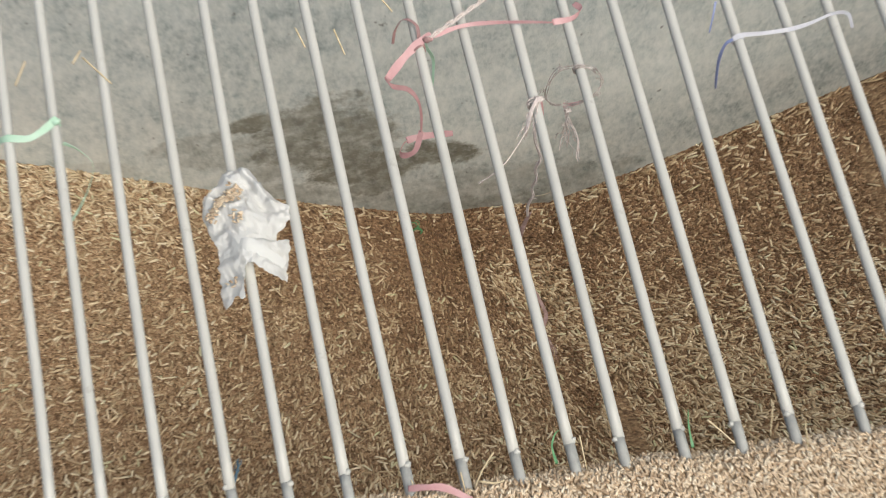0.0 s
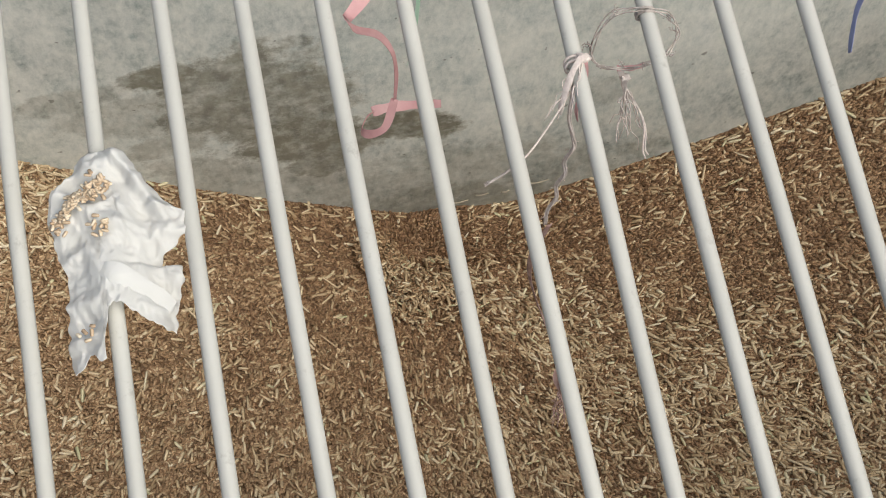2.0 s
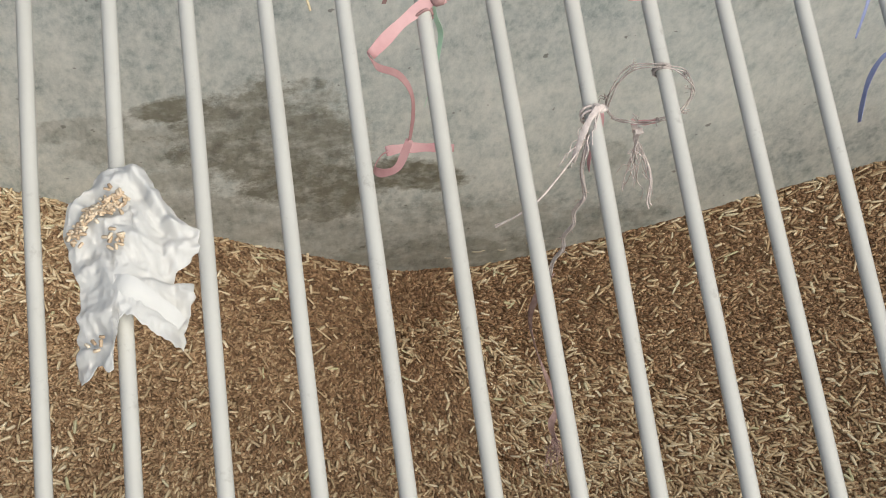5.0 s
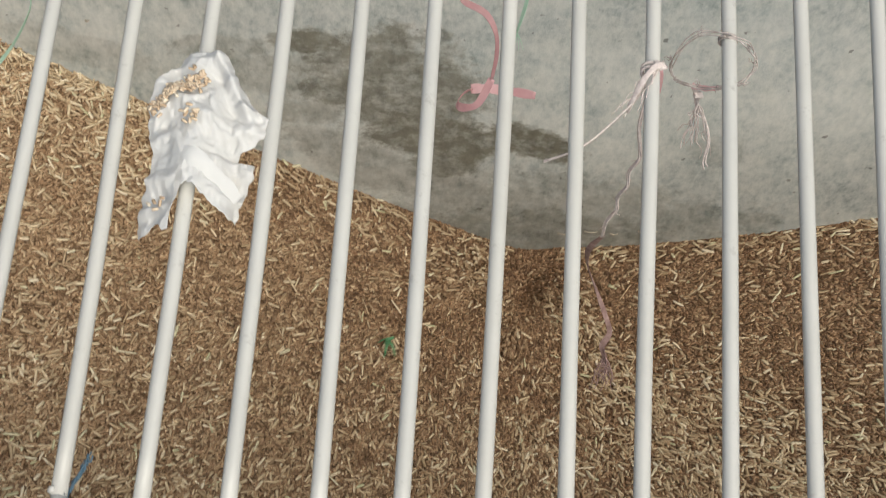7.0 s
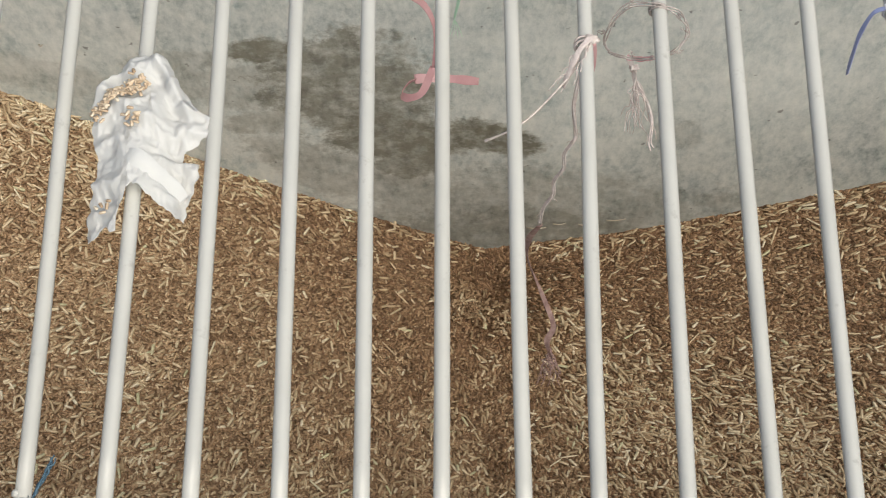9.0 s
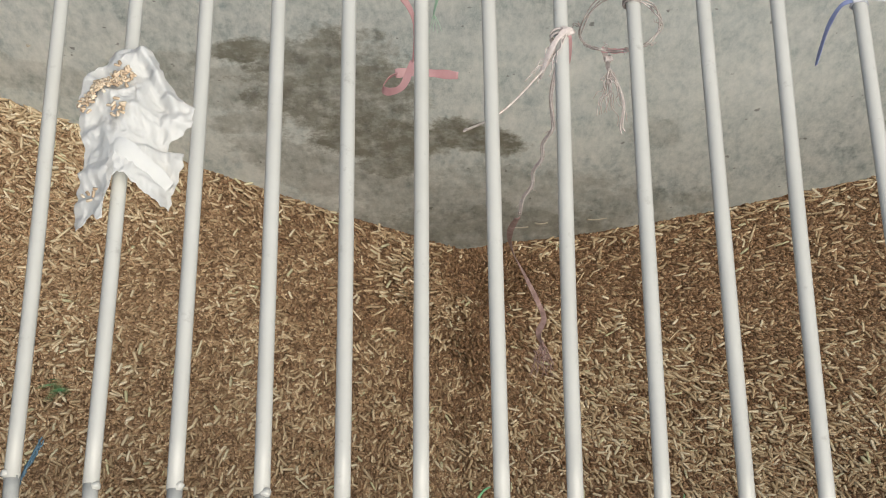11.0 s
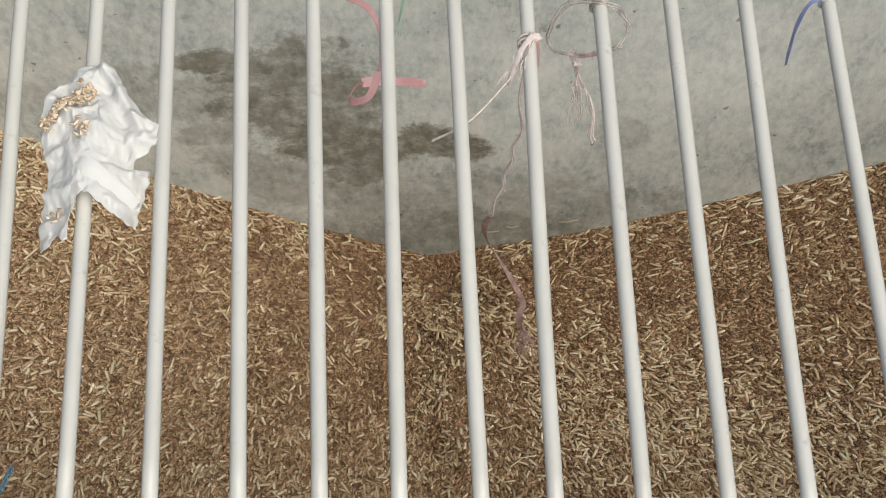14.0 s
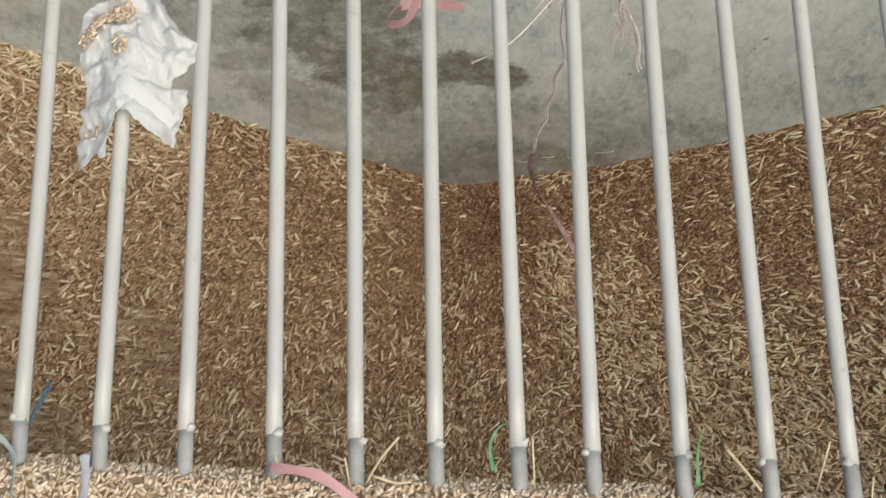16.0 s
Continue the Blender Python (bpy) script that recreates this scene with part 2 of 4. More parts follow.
def tube(bm, points, radius, sides=6, taper=1.0, steps=6, smooth_path=True):
    path = spline(points, steps) if smooth_path else [Vector(p) for p in points]
    rings, ref = [], None
    for k, p in enumerate(path):
        d = (path[min(k + 1, len(path) - 1)] - path[max(k - 1, 0)]).normalized()
        if ref is None:
            ref = d.orthogonal().normalized()
        ref = (ref - d * ref.dot(d)).normalized()
        o = d.cross(ref)
        r = radius * (1 + (taper - 1) * k / max(1, len(path) - 1))
        rings.append([bm.verts.new(p + (ref * math.cos(a) + o * math.sin(a)) * r) for a in (2 * math.pi * s / sides for s in range(sides))])
    for a, b in zip(rings, rings[1:]):
        for s in range(sides):
            bm.faces.new((a[s], a[(s + 1) % sides], b[(s + 1) % sides], b[s]))
    bm.faces.new(rings[0][::-1])
    bm.faces.new(rings[-1])


def strip(bm, points, width, side=(0, 1, 0), twist=0.0, thick=0.00025, taper=1.0, curl=0.0, steps=8):
    """A flat tape along the points; side: the way its width lies at the start, which is carried along; twist: degrees over its length."""
    path = spline(points, steps)
    ref, rows = Vector(side).normalized(), []
    for k, p in enumerate(path):
        u = k / (len(path) - 1)
        d = (path[min(k + 1, len(path) - 1)] - path[max(k - 1, 0)]).normalized()
        ref = (ref - d * ref.dot(d)).normalized()
        w = Matrix.Rotation(radians(twist) * u, 3, d) @ ref
        o = d.cross(w)
        half = width / 2 * (1 + (taper - 1) * u) * (1 + 0.12 * math.sin(17 * u))
        ridge = o * (curl * half)
        rows.append([bm.verts.new(p + q) for q in (-w * half + o * thick, ridge + o * thick, w * half + o * thick, w * half - o * thick, ridge - o * thick, -w * half - o * thick)])
    for a, b in zip(rows, rows[1:]):
        for s in range(6):
            bm.faces.new((a[s], a[(s + 1) % 6], b[(s + 1) % 6], b[s]))
    bm.faces.new(rows[0][::-1])
    bm.faces.new(rows[-1])
    for a, b in zip(rows, rows[1:]):
        for s in (0, 2, 3, 5):
            bm.edges.get((a[s], b[s])).smooth = False


def lump(bm, centre, radii, seed, detail=2, rough=0.35):
    """A small uneven knot."""
    made = bmesh.ops.create_icosphere(bm, subdivisions=detail, radius=1)["verts"]
    for v in made:
        k = 1 + rough * noise.noise(v.co * 1.9 + Vector((seed, seed * 0.7, 3)))
        v.co = Vector(centre) + Vector(c * r * k for c, r in zip(v.co, radii))


def box(bm, x0, x1, y0, y1, z0, z1):
    m = Matrix.LocRotScale(((x0 + x1) / 2, (y0 + y1) / 2, (z0 + z1) / 2), None, (x1 - x0, y1 - y0, z1 - z0))
    bmesh.ops.create_cube(bm, size=1, matrix=m)


# ---- the pit ----
Y_WALL, X_WEST, X_EAST = 0.477, -1.0, 1.5
PIT_FLOOR = -1.5


def edge_y(x):
    """The near rim of the pit, which runs slightly askew to the bars."""
    return -0.303 - 0.078 * x


def west_height(x, y):
    """The steep western slope of the funnel round the outlet at the foot of the far wall; past the outlet it dives under the eastern one."""
    dx, dy = np.asarray(x) - 0.325, np.asarray(y) - 0.425
    hole = 0.045 * np.exp(-((np.asarray(x) - 0.30) ** 2 + (np.asarray(y) - 0.42) ** 2) / 0.05 ** 2)
    return -1.226 + np.sqrt(0.0064 + (0.85 * np.minimum(dx, 0)) ** 2 + (0.52 * dy) ** 2) - 0.3 * np.maximum(dx, 0) - hole


def east_height(x, y):
    """The gentler eastern slope, which dives under the western one."""
    dx, dy = np.asarray(x) - 0.325, np.asarray(y) - 0.425
    hole = 0.045 * np.exp(-((np.asarray(x) - 0.30) ** 2 + (np.asarray(y) - 0.42) ** 2) / 0.05 ** 2)
    return -1.230 + np.sqrt(0.0064 + (0.485 * np.maximum(dx, 0)) ** 2 + (0.52 * dy) ** 2) - 0.3 * np.maximum(-dx, 0) - hole


SINK = ((0, 0.085), (0.5, 0.068), (1.5, 0.052), (2.5, 0.041), (3.5, 0.033), (4.7, 0.026), (6.0, 0.005), (7.5, -0.010), (9.0, -0.018), (12.5, -0.030), (16, -0.038))


def sink(t):
    """How much higher than its middle level the western slope stands: it drains all the while."""
    return float(np.interp(t, [a for a, _ in SINK], [b for _, b in SINK]))


def grain_height(x, y, t=6.6):
    return np.maximum(west_height(x, y) + sink(t), east_height(x, y))


def walls():
    bm = bmesh.new()
    n = 60
    grid = bmesh.ops.create_grid(bm, x_segments=n, y_segments=24, size=0.5)["verts"]
    for v in grid:
        x, z = X_WEST - 0.15 + (v.co.x + 0.5) * (X_EAST - X_WEST + 0.3), PIT_FLOOR + (v.co.y + 0.5) * (-PIT_FLOOR - 0.004)
        v.co = (x, Y_WALL + 0.004 * noise.noise(Vector((x * 3, 0.3, z * 3))), z)
    r = bmesh.ops.extrude_face_region(bm, geom=bm.faces[:])
    for v in [g for g in r["geom"] if isinstance(g, bmesh.types.BMVert)]:
        v.co.y = Y_WALL + 0.14
    bmesh.ops.recalc_face_normals(bm, faces=bm.faces[:])
    tagged(mesh_object("wall_north", bm, M_WALL, True), "grey cement-rendered pit wall with damp stains, darker towards its foot", "wall", kind="structure")
    for name, a in (("wall_west", (X_WEST - 0.14, X_WEST, -0.5, Y_WALL - 0.006)), ("wall_east", (X_EAST, X_EAST + 0.14, -0.5, Y_WALL - 0.006))):
        bm = bmesh.new()
        box(bm, *a, PIT_FLOOR, -0.004)
        tagged(mesh_object(name, bm, M_CONCRETE), "grey cement-rendered side wall of the pit", "wall", kind="structure")
    bm = bmesh.new()
    box(bm, X_WEST, X_EAST, -0.6, 0, PIT_FLOOR, -0.03)
    for v in bm.verts:
        if v.co.y > -0.1:
            v.co.y = edge_y(v.co.x)
    bmesh.ops.bevel(bm, geom=[e for e in bm.edges if all(v.co.z > -0.1 and v.co.y > -0.5 for v in e.verts)], offset=0.012, segments=3, affect="EDGES")
    tagged(mesh_object("wall_south", bm, M_CONCRETE), "grey concrete near wall of the pit under the ledge", "wall", kind="structure")
    bm = bmesh.new()
    box(bm, X_WEST - 0.14, X_EAST + 0.14, -0.6, Y_WALL + 0.14, PIT_FLOOR - 0.1, PIT_FLOOR)
    tagged(mesh_object("floor", bm, M_CONCRETE), "concrete pit floor under the grain", "floor", kind="structure")


def ground():
    """One concrete sheet round the pit, out to the horizon."""
    bm = bmesh.new()
    far = 400.0
    inner = [(X_WEST - 0.1, -0.4), (X_EAST + 0.1, -0.44), (X_EAST + 0.1, Y_WALL + 0.06), (X_WEST - 0.1, Y_WALL + 0.06)]
    outer = [(-far, -far), (far, -far), (far, far), (-far, far)]
    a, b = [bm.verts.new((*p, -0.003)) for p in inner], [bm.verts.new((*p, -0.003)) for p in outer]
    for k in range(4):
        bm.faces.new((b[k], b[(k + 1) % 4], a[(k + 1) % 4], a[k]))
    r = bmesh.ops.extrude_face_region(bm, geom=bm.faces[:])
    for v in [g for g in r["geom"] if isinstance(g, bmesh.types.BMVert)]:
        v.co.z = -0.1
    bmesh.ops.recalc_face_normals(bm, faces=bm.faces[:])
    tagged(mesh_object("ground", bm, M_YARD), "dusty grey concrete yard round the grain pit", "ground", kind="structure")


# ---- loose pieces: kernels and chips as real geometry ----
RING = [(-0.5, 0.0), (-0.39, 0.8), (0.34, 1.0), (0.5, 0.0)]


def pieces_mesh(name, places, along, normal, lengths, widths, mats, which, flat=0.6):
    """Spindle-shaped pieces: places, unit directions along and normals, all (n, 3); which: the material's number of each."""
    n = len(places)
    side = np.cross(normal, along)
    side /= np.linalg.norm(side, axis=1)[:, None]
    up = np.cross(along, side)
    verts = np.empty((n, 10, 3))
    w, L = widths[:, None] / 2, lengths[:, None]
    verts[:, 0] = places - along * L * 0.5
    verts[:, 9] = places + along * L * 0.5
    for r, (pos, size) in enumerate(RING[1:3]):
        for s, (a, b) in enumerate(((1, 0), (0, 1), (-1, 0), (0, -1))):
            verts[:, 1 + 4 * r + s] = places + along * L * pos + side * w * a * size + up * w * flat * b * size
    tri = []
    for s in range(4):
        t = (s + 1) % 4
        tri += [(0, 1 + t, 1 + s), (9, 5 + s, 5 + t), (1 + s, 1 + t, 5 + t), (1 + s, 5 + t, 5 + s)]
    faces = (np.arange(n)[:, None, None] * 10 + np.array(tri)[None]).reshape(-1)
    me = bpy.data.meshes.new(name)
    count = n * len(tri)
    me.vertices.add(n * 10)
    me.vertices.foreach_set("co", verts.reshape(-1))
    me.loops.add(count * 3)
    me.loops.foreach_set("vertex_index", faces.astype(np.int32))
    me.polygons.add(count)
    me.polygons.foreach_set("loop_start", np.arange(count, dtype=np.int32) * 3)
    for m in mats:
        me.materials.append(m)
    me.polygons.foreach_set("material_index", np.repeat(which.astype(np.int32), len(tri)))
    me.polygons.foreach_set("use_smooth", np.ones(count, bool))
    me.update(calc_edges=True)
    return me


def slope_normal(x, y, height=None):
    height = height or grain_height
    e = 0.004
    gx = (height(x + e, y) - height(x - e, y)) / (2 * e)
    gy = (height(x, y + e) - height(x, y - e)) / (2 * e)
    nrm = np.stack([-gx, -gy, np.ones_like(gx)], -1)
    return nrm / np.linalg.norm(nrm, axis=1)[:, None]


def ripple(x, y):
    """Slight unevenness of the bed, in metres."""
    return 0.0022 * np.sin(31 * x + 7 * np.sin(13 * y)) * np.cos(27 * y - 5 * np.sin(11 * x))


def coarse_share(x, y):
    """How much of the surface is chips: a coarse tongue runs down to the outlet from the east, and chips gather along the wall."""
    dx, dy = x - 0.30, 0.425 - y
    ang = np.degrees(np.arctan2(dy, dx))
    r = np.hypot(dx, dy)
    tongue = np.exp(-((ang - 48) / 17) ** 2) * np.clip((r - 0.04) / 0.12, 0, 1)
    return (0.03 + 0.17 * np.clip((dy - 0.12) / 0.43, 0, 1)) * np.clip(r / 0.25, 0.3, 1) + 0.30 * tongue + 0.05 * np.exp(-dy / 0.05) * np.clip(r / 0.2, 0, 1) + 0.30 * np.exp(-dy / 0.09) * (dx < -0.42)


WEST_SIDE = []


def grain_bed():
    for side, height, x_a, x_b in (("western", west_height, X_WEST, 0.62), ("eastern", east_height, 0.1, X_EAST)):
        nx, ny = int((x_b - x_a) * 100), 84
        bm = bmesh.new()
        xs, rows = np.linspace(x_a, x_b, nx), []
        for k in range(ny):
            v = k / (ny - 1)
            ys = edge_y(xs) * (1 - v) + (Y_WALL + 0.002) * v
            zs = height(xs, ys) + ripple(xs, ys)
            rows.append([bm.verts.new(p) for p in zip(xs, ys, zs)])
        for a, b in zip(rows, rows[1:]):
            for k in range(nx - 1):
                bm.faces.new((a[k], a[k + 1], b[k + 1], b[k]))
        bed = tagged(mesh_object("grain_bed", bm, M_BED, True), f"brown {side} slope of the draining grain funnel", "grain", kind="stuff")
        rng = np.random.default_rng(5 if side == "western" else 6)
        n = 78000 if side == "western" else 70000
        x = rng.uniform(-0.45, 0.5, n) if side == "western" else rng.uniform(0.18, 1.02, n)
        v = rng.uniform(0, 1, n)
        y = edge_y(x) * (1 - v) + Y_WALL * v
        nrm = slope_normal(x, y, height)
        z = height(x, y) + ripple(x, y)
        ang = rng.uniform(0, 2 * np.pi, n)
        flow = np.arctan2(0.425 - y, 0.30 - x)
        ang = flow + np.where(rng.random(n) < 0.75, rng.normal(0, 0.5, n), ang)
        along = np.stack([np.cos(ang), np.sin(ang), np.zeros(n)], -1)
        along -= nrm * (along * nrm).sum(1)[:, None]
        along += nrm * rng.normal(0, 0.2, n)[:, None]
        along /= np.linalg.norm(along, axis=1)[:, None]
        chip = rng.random(n) < coarse_share(x, y) * 0.5
        L = np.where(chip, rng.uniform(0.012, 0.023, n), rng.uniform(0.0068, 0.0092, n))
        W = np.where(chip, rng.uniform(0.0036, 0.0056, n), rng.uniform(0.0036, 0.0047, n))
        places = np.stack([x, y, z], -1) + nrm * np.where(chip, rng.uniform(0.0014, 0.005, n), rng.uniform(0.0, 0.003, n))[:, None]
        # red-brown kernels, darkened to stand for shade, lie round the outlet and on the eastern slope, tan ones
        # further west
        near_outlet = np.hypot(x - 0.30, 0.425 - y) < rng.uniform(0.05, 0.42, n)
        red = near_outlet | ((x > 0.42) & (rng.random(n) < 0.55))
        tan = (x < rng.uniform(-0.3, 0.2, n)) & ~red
        me = pieces_mesh("loose_grain", places, along, nrm, L, W, [M_GRAIN, M_CHAFF, M_RED_SHADED, M_TAN], np.where(chip, 1, np.where(red, 2, np.where(tan, 3, 0))))
        loose = tagged(new("loose_grain", me), f"brown wheat kernels and straw chips on the {side} slope", "grain", kind="stuff")
        if side == "western":
            WEST_SIDE.extend((bed, loose))


def edge_chips():
    """Straw chips that lodge along the line where the bed meets the wall, and a few long ones strewn on the bed."""
    rng = np.random.default_rng(41)
    for height, x_a, x_b, n in ((west_height, -0.45, 0.27, 130), (east_height, 0.37, 1.1, 120)):
        x = rng.uniform(x_a, x_b, n)
        long_one = np.arange(n) < 40
        y = np.where(long_one, rng.uniform(-0.25, 0.45, n), Y_WALL - rng.uniform(0.003, 0.02, n))
        nrm = slope_normal(x, y, height)
        ang = np.where(long_one, rng.uniform(-1.2, 1.2, n), rng.normal(0, 0.22, n))
        along = np.stack([np.cos(ang), np.sin(ang), np.zeros(n)], -1)
        along -= nrm * (along * nrm).sum(1)[:, None]
        along /= np.linalg.norm(along, axis=1)[:, None]
        L = np.where(long_one, rng.uniform(0.022, 0.036, n), rng.uniform(0.012, 0.026, n))
        places = np.stack([x, y, height(x, y)], -1) + nrm * rng.uniform(0.004, 0.007, n)[:, None]
        me = pieces_mesh("edge_chips", places, along, nrm, L, rng.uniform(0.0025, 0.0042, n), [M_CHAFF], np.zeros(n))
        chips = tagged(new("straw_chips", me), "pale straw chips along the foot of the wall", "straw", kind="stuff")
        if x_a < 0:
            WEST_SIDE.append(chips)


CLUMPS = []


def grain_clumps():
    """Rafts of loose kernels that slide down the funnel to the outlet; each is one rigid sheet a kernel thick."""
    rng = np.random.default_rng(11)
    meshes = []
    for k in range(15):
        kind = k // 5
        n = 160
        r, a = 0.046 * np.sqrt(rng.random(n)), rng.uniform(0, 2 * np.pi, n)
        places = np.stack([r * np.cos(a) * 1.15, r * np.sin(a) * 0.85, rng.uniform(0.0012, 0.0045, n) - 0.6 * r * r / 0.2], -1)
        ang = np.where(rng.random(n) < 0.75, rng.normal(0, 0.5, n), rng.uniform(0, 6.28, n))
        along = np.stack([np.cos(ang), np.sin(ang), rng.normal(0, 0.16, n)], -1)
        along /= np.linalg.norm(along, axis=1)[:, None]
        chip = rng.random(n) < (0.035, 0.30, 0.045)[kind]
        L = np.where(chip, rng.uniform(0.013, 0.023, n), rng.uniform(0.0068, 0.0095, n))
        W = np.where(chip, rng.uniform(0.0038, 0.0056, n), rng.uniform(0.0036, 0.0047, n))
        meshes.append(pieces_mesh("grain_raft", places, along, np.tile([0.0, 0, 1], (n, 1)), L, W, [(M_RED_SHADED, M_GRAIN, M_TAN)[kind], M_CHAFF], chip))
    for k in range(250):
        phi = rng.uniform(172, 368)
        r0 = rng.uniform(0.0, 1.0)
        ex, ey = 0.30 + 0.5 * math.cos(radians(phi)), 0.425 + 0.5 * math.sin(radians(phi))
        share = float(coarse_share(np.array([ex]), np.array([ey]))[0])
        # the first load is full of chips; later ones bring them down the tongue alone
        coarse = rng.random() < (0.6 if 0.12 < r0 < 0.65 and 185 < phi < 345 else 0.0) or rng.random() < 3.2 * share - 0.35
        # kind 0: red-brown kernels with shade in their colour
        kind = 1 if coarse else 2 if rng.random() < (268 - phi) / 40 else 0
        words = ("sliding patch of darkened red-brown kernels", "sliding patch of kernels with many pale straw chips", "sliding patch of tan kernels")[kind]
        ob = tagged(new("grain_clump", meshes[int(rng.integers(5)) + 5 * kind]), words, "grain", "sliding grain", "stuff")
        CLUMPS.append((ob, phi, r0, rng.uniform(0.075, 0.115)))


def clump_pose(phi, r, deep, t):
    """Where a clump lies at distance r from the outlet, its own x axis pointing down the slope; deep: metres under the surface."""
    c, s = math.cos(radians(phi)), math.sin(radians(phi))
    x, y = 0.30 + r * c, 0.425 + r * s
    nrm = Vector(slope_normal(np.array([x]), np.array([y]))[0])
    d = Vector((-c, -s, 0))
    d = (d - nrm * d.dot(nrm)).normalized()
    m = Matrix((d, nrm.cross(d), nrm)).transposed().to_4x4()
    m.translation = Vector((x, y, float(grain_height(x, y, t)))) - nrm * deep
    return m


def clump_rows(phi, r0, speed):
    """Slides to the outlet, sinks there, returns upslope deep inside the bed and comes up again."""
    top, rows, t, r = 1.0, [], 0.0, r0
    while True:
        stop = min(16.0, t + max(0.0, (r - 0.05) / speed))
        steps = max(1, int((stop - t) / 0.8))
        for k in range(steps + (stop >= 16.0)):
            u = k / steps
            rr = r + (max(0.05, r - (stop - t) * speed) - r) * u
            rows.append((t + (stop - t) * u, clump_pose(phi, rr, 0.014 * max(0.0, (0.17 - rr) / 0.12), t + (stop - t) * u)))
        if stop >= 16.0:
            break
        for dt, rr, deep in ((0.0, 0.05, 0.004), (0.5, 0.03, 0.07), (0.9, 0.3, 0.12), (1.3, 0.8, 0.1), (1.7, top, 0.02)):
            if stop + dt <= 16.0:
                rows.append((stop + dt, clump_pose(phi, rr, deep, stop + dt)))
        t, r = stop + 1.9, top
        if t >= 16.0:
            rows.append((16.0, clump_pose(phi, top, 0.0, 16.0)))
            break
    clean = [rows[0]]
    for row in rows[1:]:
        if row[0] - clean[-1][0] > 0.05:
            clean.append(row)
    if clean[-1][0] < 16.0:
        clean.append((16.0, clean[-1][1]))
    return clean


# ---- the grate ----
BAR_X = {-4: -0.2476, -3: -0.1927, -2: -0.1282, -1: -0.058, 0: 0.0046, 1: 0.0664, 2: 0.1308, 3: 0.191, 4: 0.2501, 5: 0.3101,
         6: 0.3675, 7: 0.4308, 8: 0.4928, 9: 0.5515, 10: 0.6244, 11: 0.687, 12: 0.7422}
# how far a bar strays sideways at the near and at the far end of the stretch in view
BAR_STRAY = {-1: (0.0019, -0.0023), 0: (-0.0004, 0.0), 1: (0.0005, -0.0008), 2: (0.0008, -0.0039), 3: (0.0006, -0.0026), 4: (0.0002, -0.0002),
             5: (0.0, -0.0023), 6: (-0.0023, 0.0022), 7: (-0.0016, 0.0010), 8: (-0.0018, -0.0013), 9: (-0.0011, 0.0032)}
BAR_R = 0.0063


def stray(k, y):
    near, far = BAR_STRAY.get(k, (0.0, 0.0))
    return near + (far - near) * (y + 0.235) / 0.42


def grate():
    root = tagged(new("grate"), "grate of white-painted round steel bars over the grain pit", "grate")
    rng = random.Random(3)
    xs = [BAR_X.get(k, k * 0.062) for k in range(-12, 22)]
    for i, x0 in enumerate(xs):
        y0 = edge_y(x0) - 0.002
        x = x0 + stray(i - 12, y0)
        bend = [rng.uniform(-0.0007, 0.0007) for _ in range(3)]
        bm = bmesh.new()
        ys = [y0 + 0.03, y0 + 0.2, 0.1, 0.3, Y_WALL + 0.12]
        tube(bm, [(x0 + stray(i - 12, y) + b, y, c) for y, b, c in zip(ys, (0, *bend, 0), (0, *[rng.uniform(-0.0008, 0.0008) for _ in range(3)], 0))], BAR_R, 12, steps=4)
        bar = part("bar", bm, M_PAINT, root)
        # the near end of each bar is a darker grey piece
        bm = bmesh.new()
        tube(bm, [(x, y0 + 0.032, 0), (x + 0.0005, y0 - 0.01, -0.001), (x, y0 - 0.05, -0.003)], BAR_R * 0.97, 10, steps=3)
        part("bar_end", bm, M_BAR_END, bar, "darker grey bar end")
        bm = bmesh.new()
        side = rng.choice((-1, 1)) * rng.uniform(0.5, 1.2)
        lump(bm, (x + 0.005 * math.sin(side), y0 + 0.031 + rng.uniform(-0.003, 0.003), 0.005 * math.cos(side)), (0.0042, 0.0036, 0.0034), i * 1.7, 2, 0.6)
        part("weld_bead", bm, M_PAINT, bar, "lumpy painted weld bead")


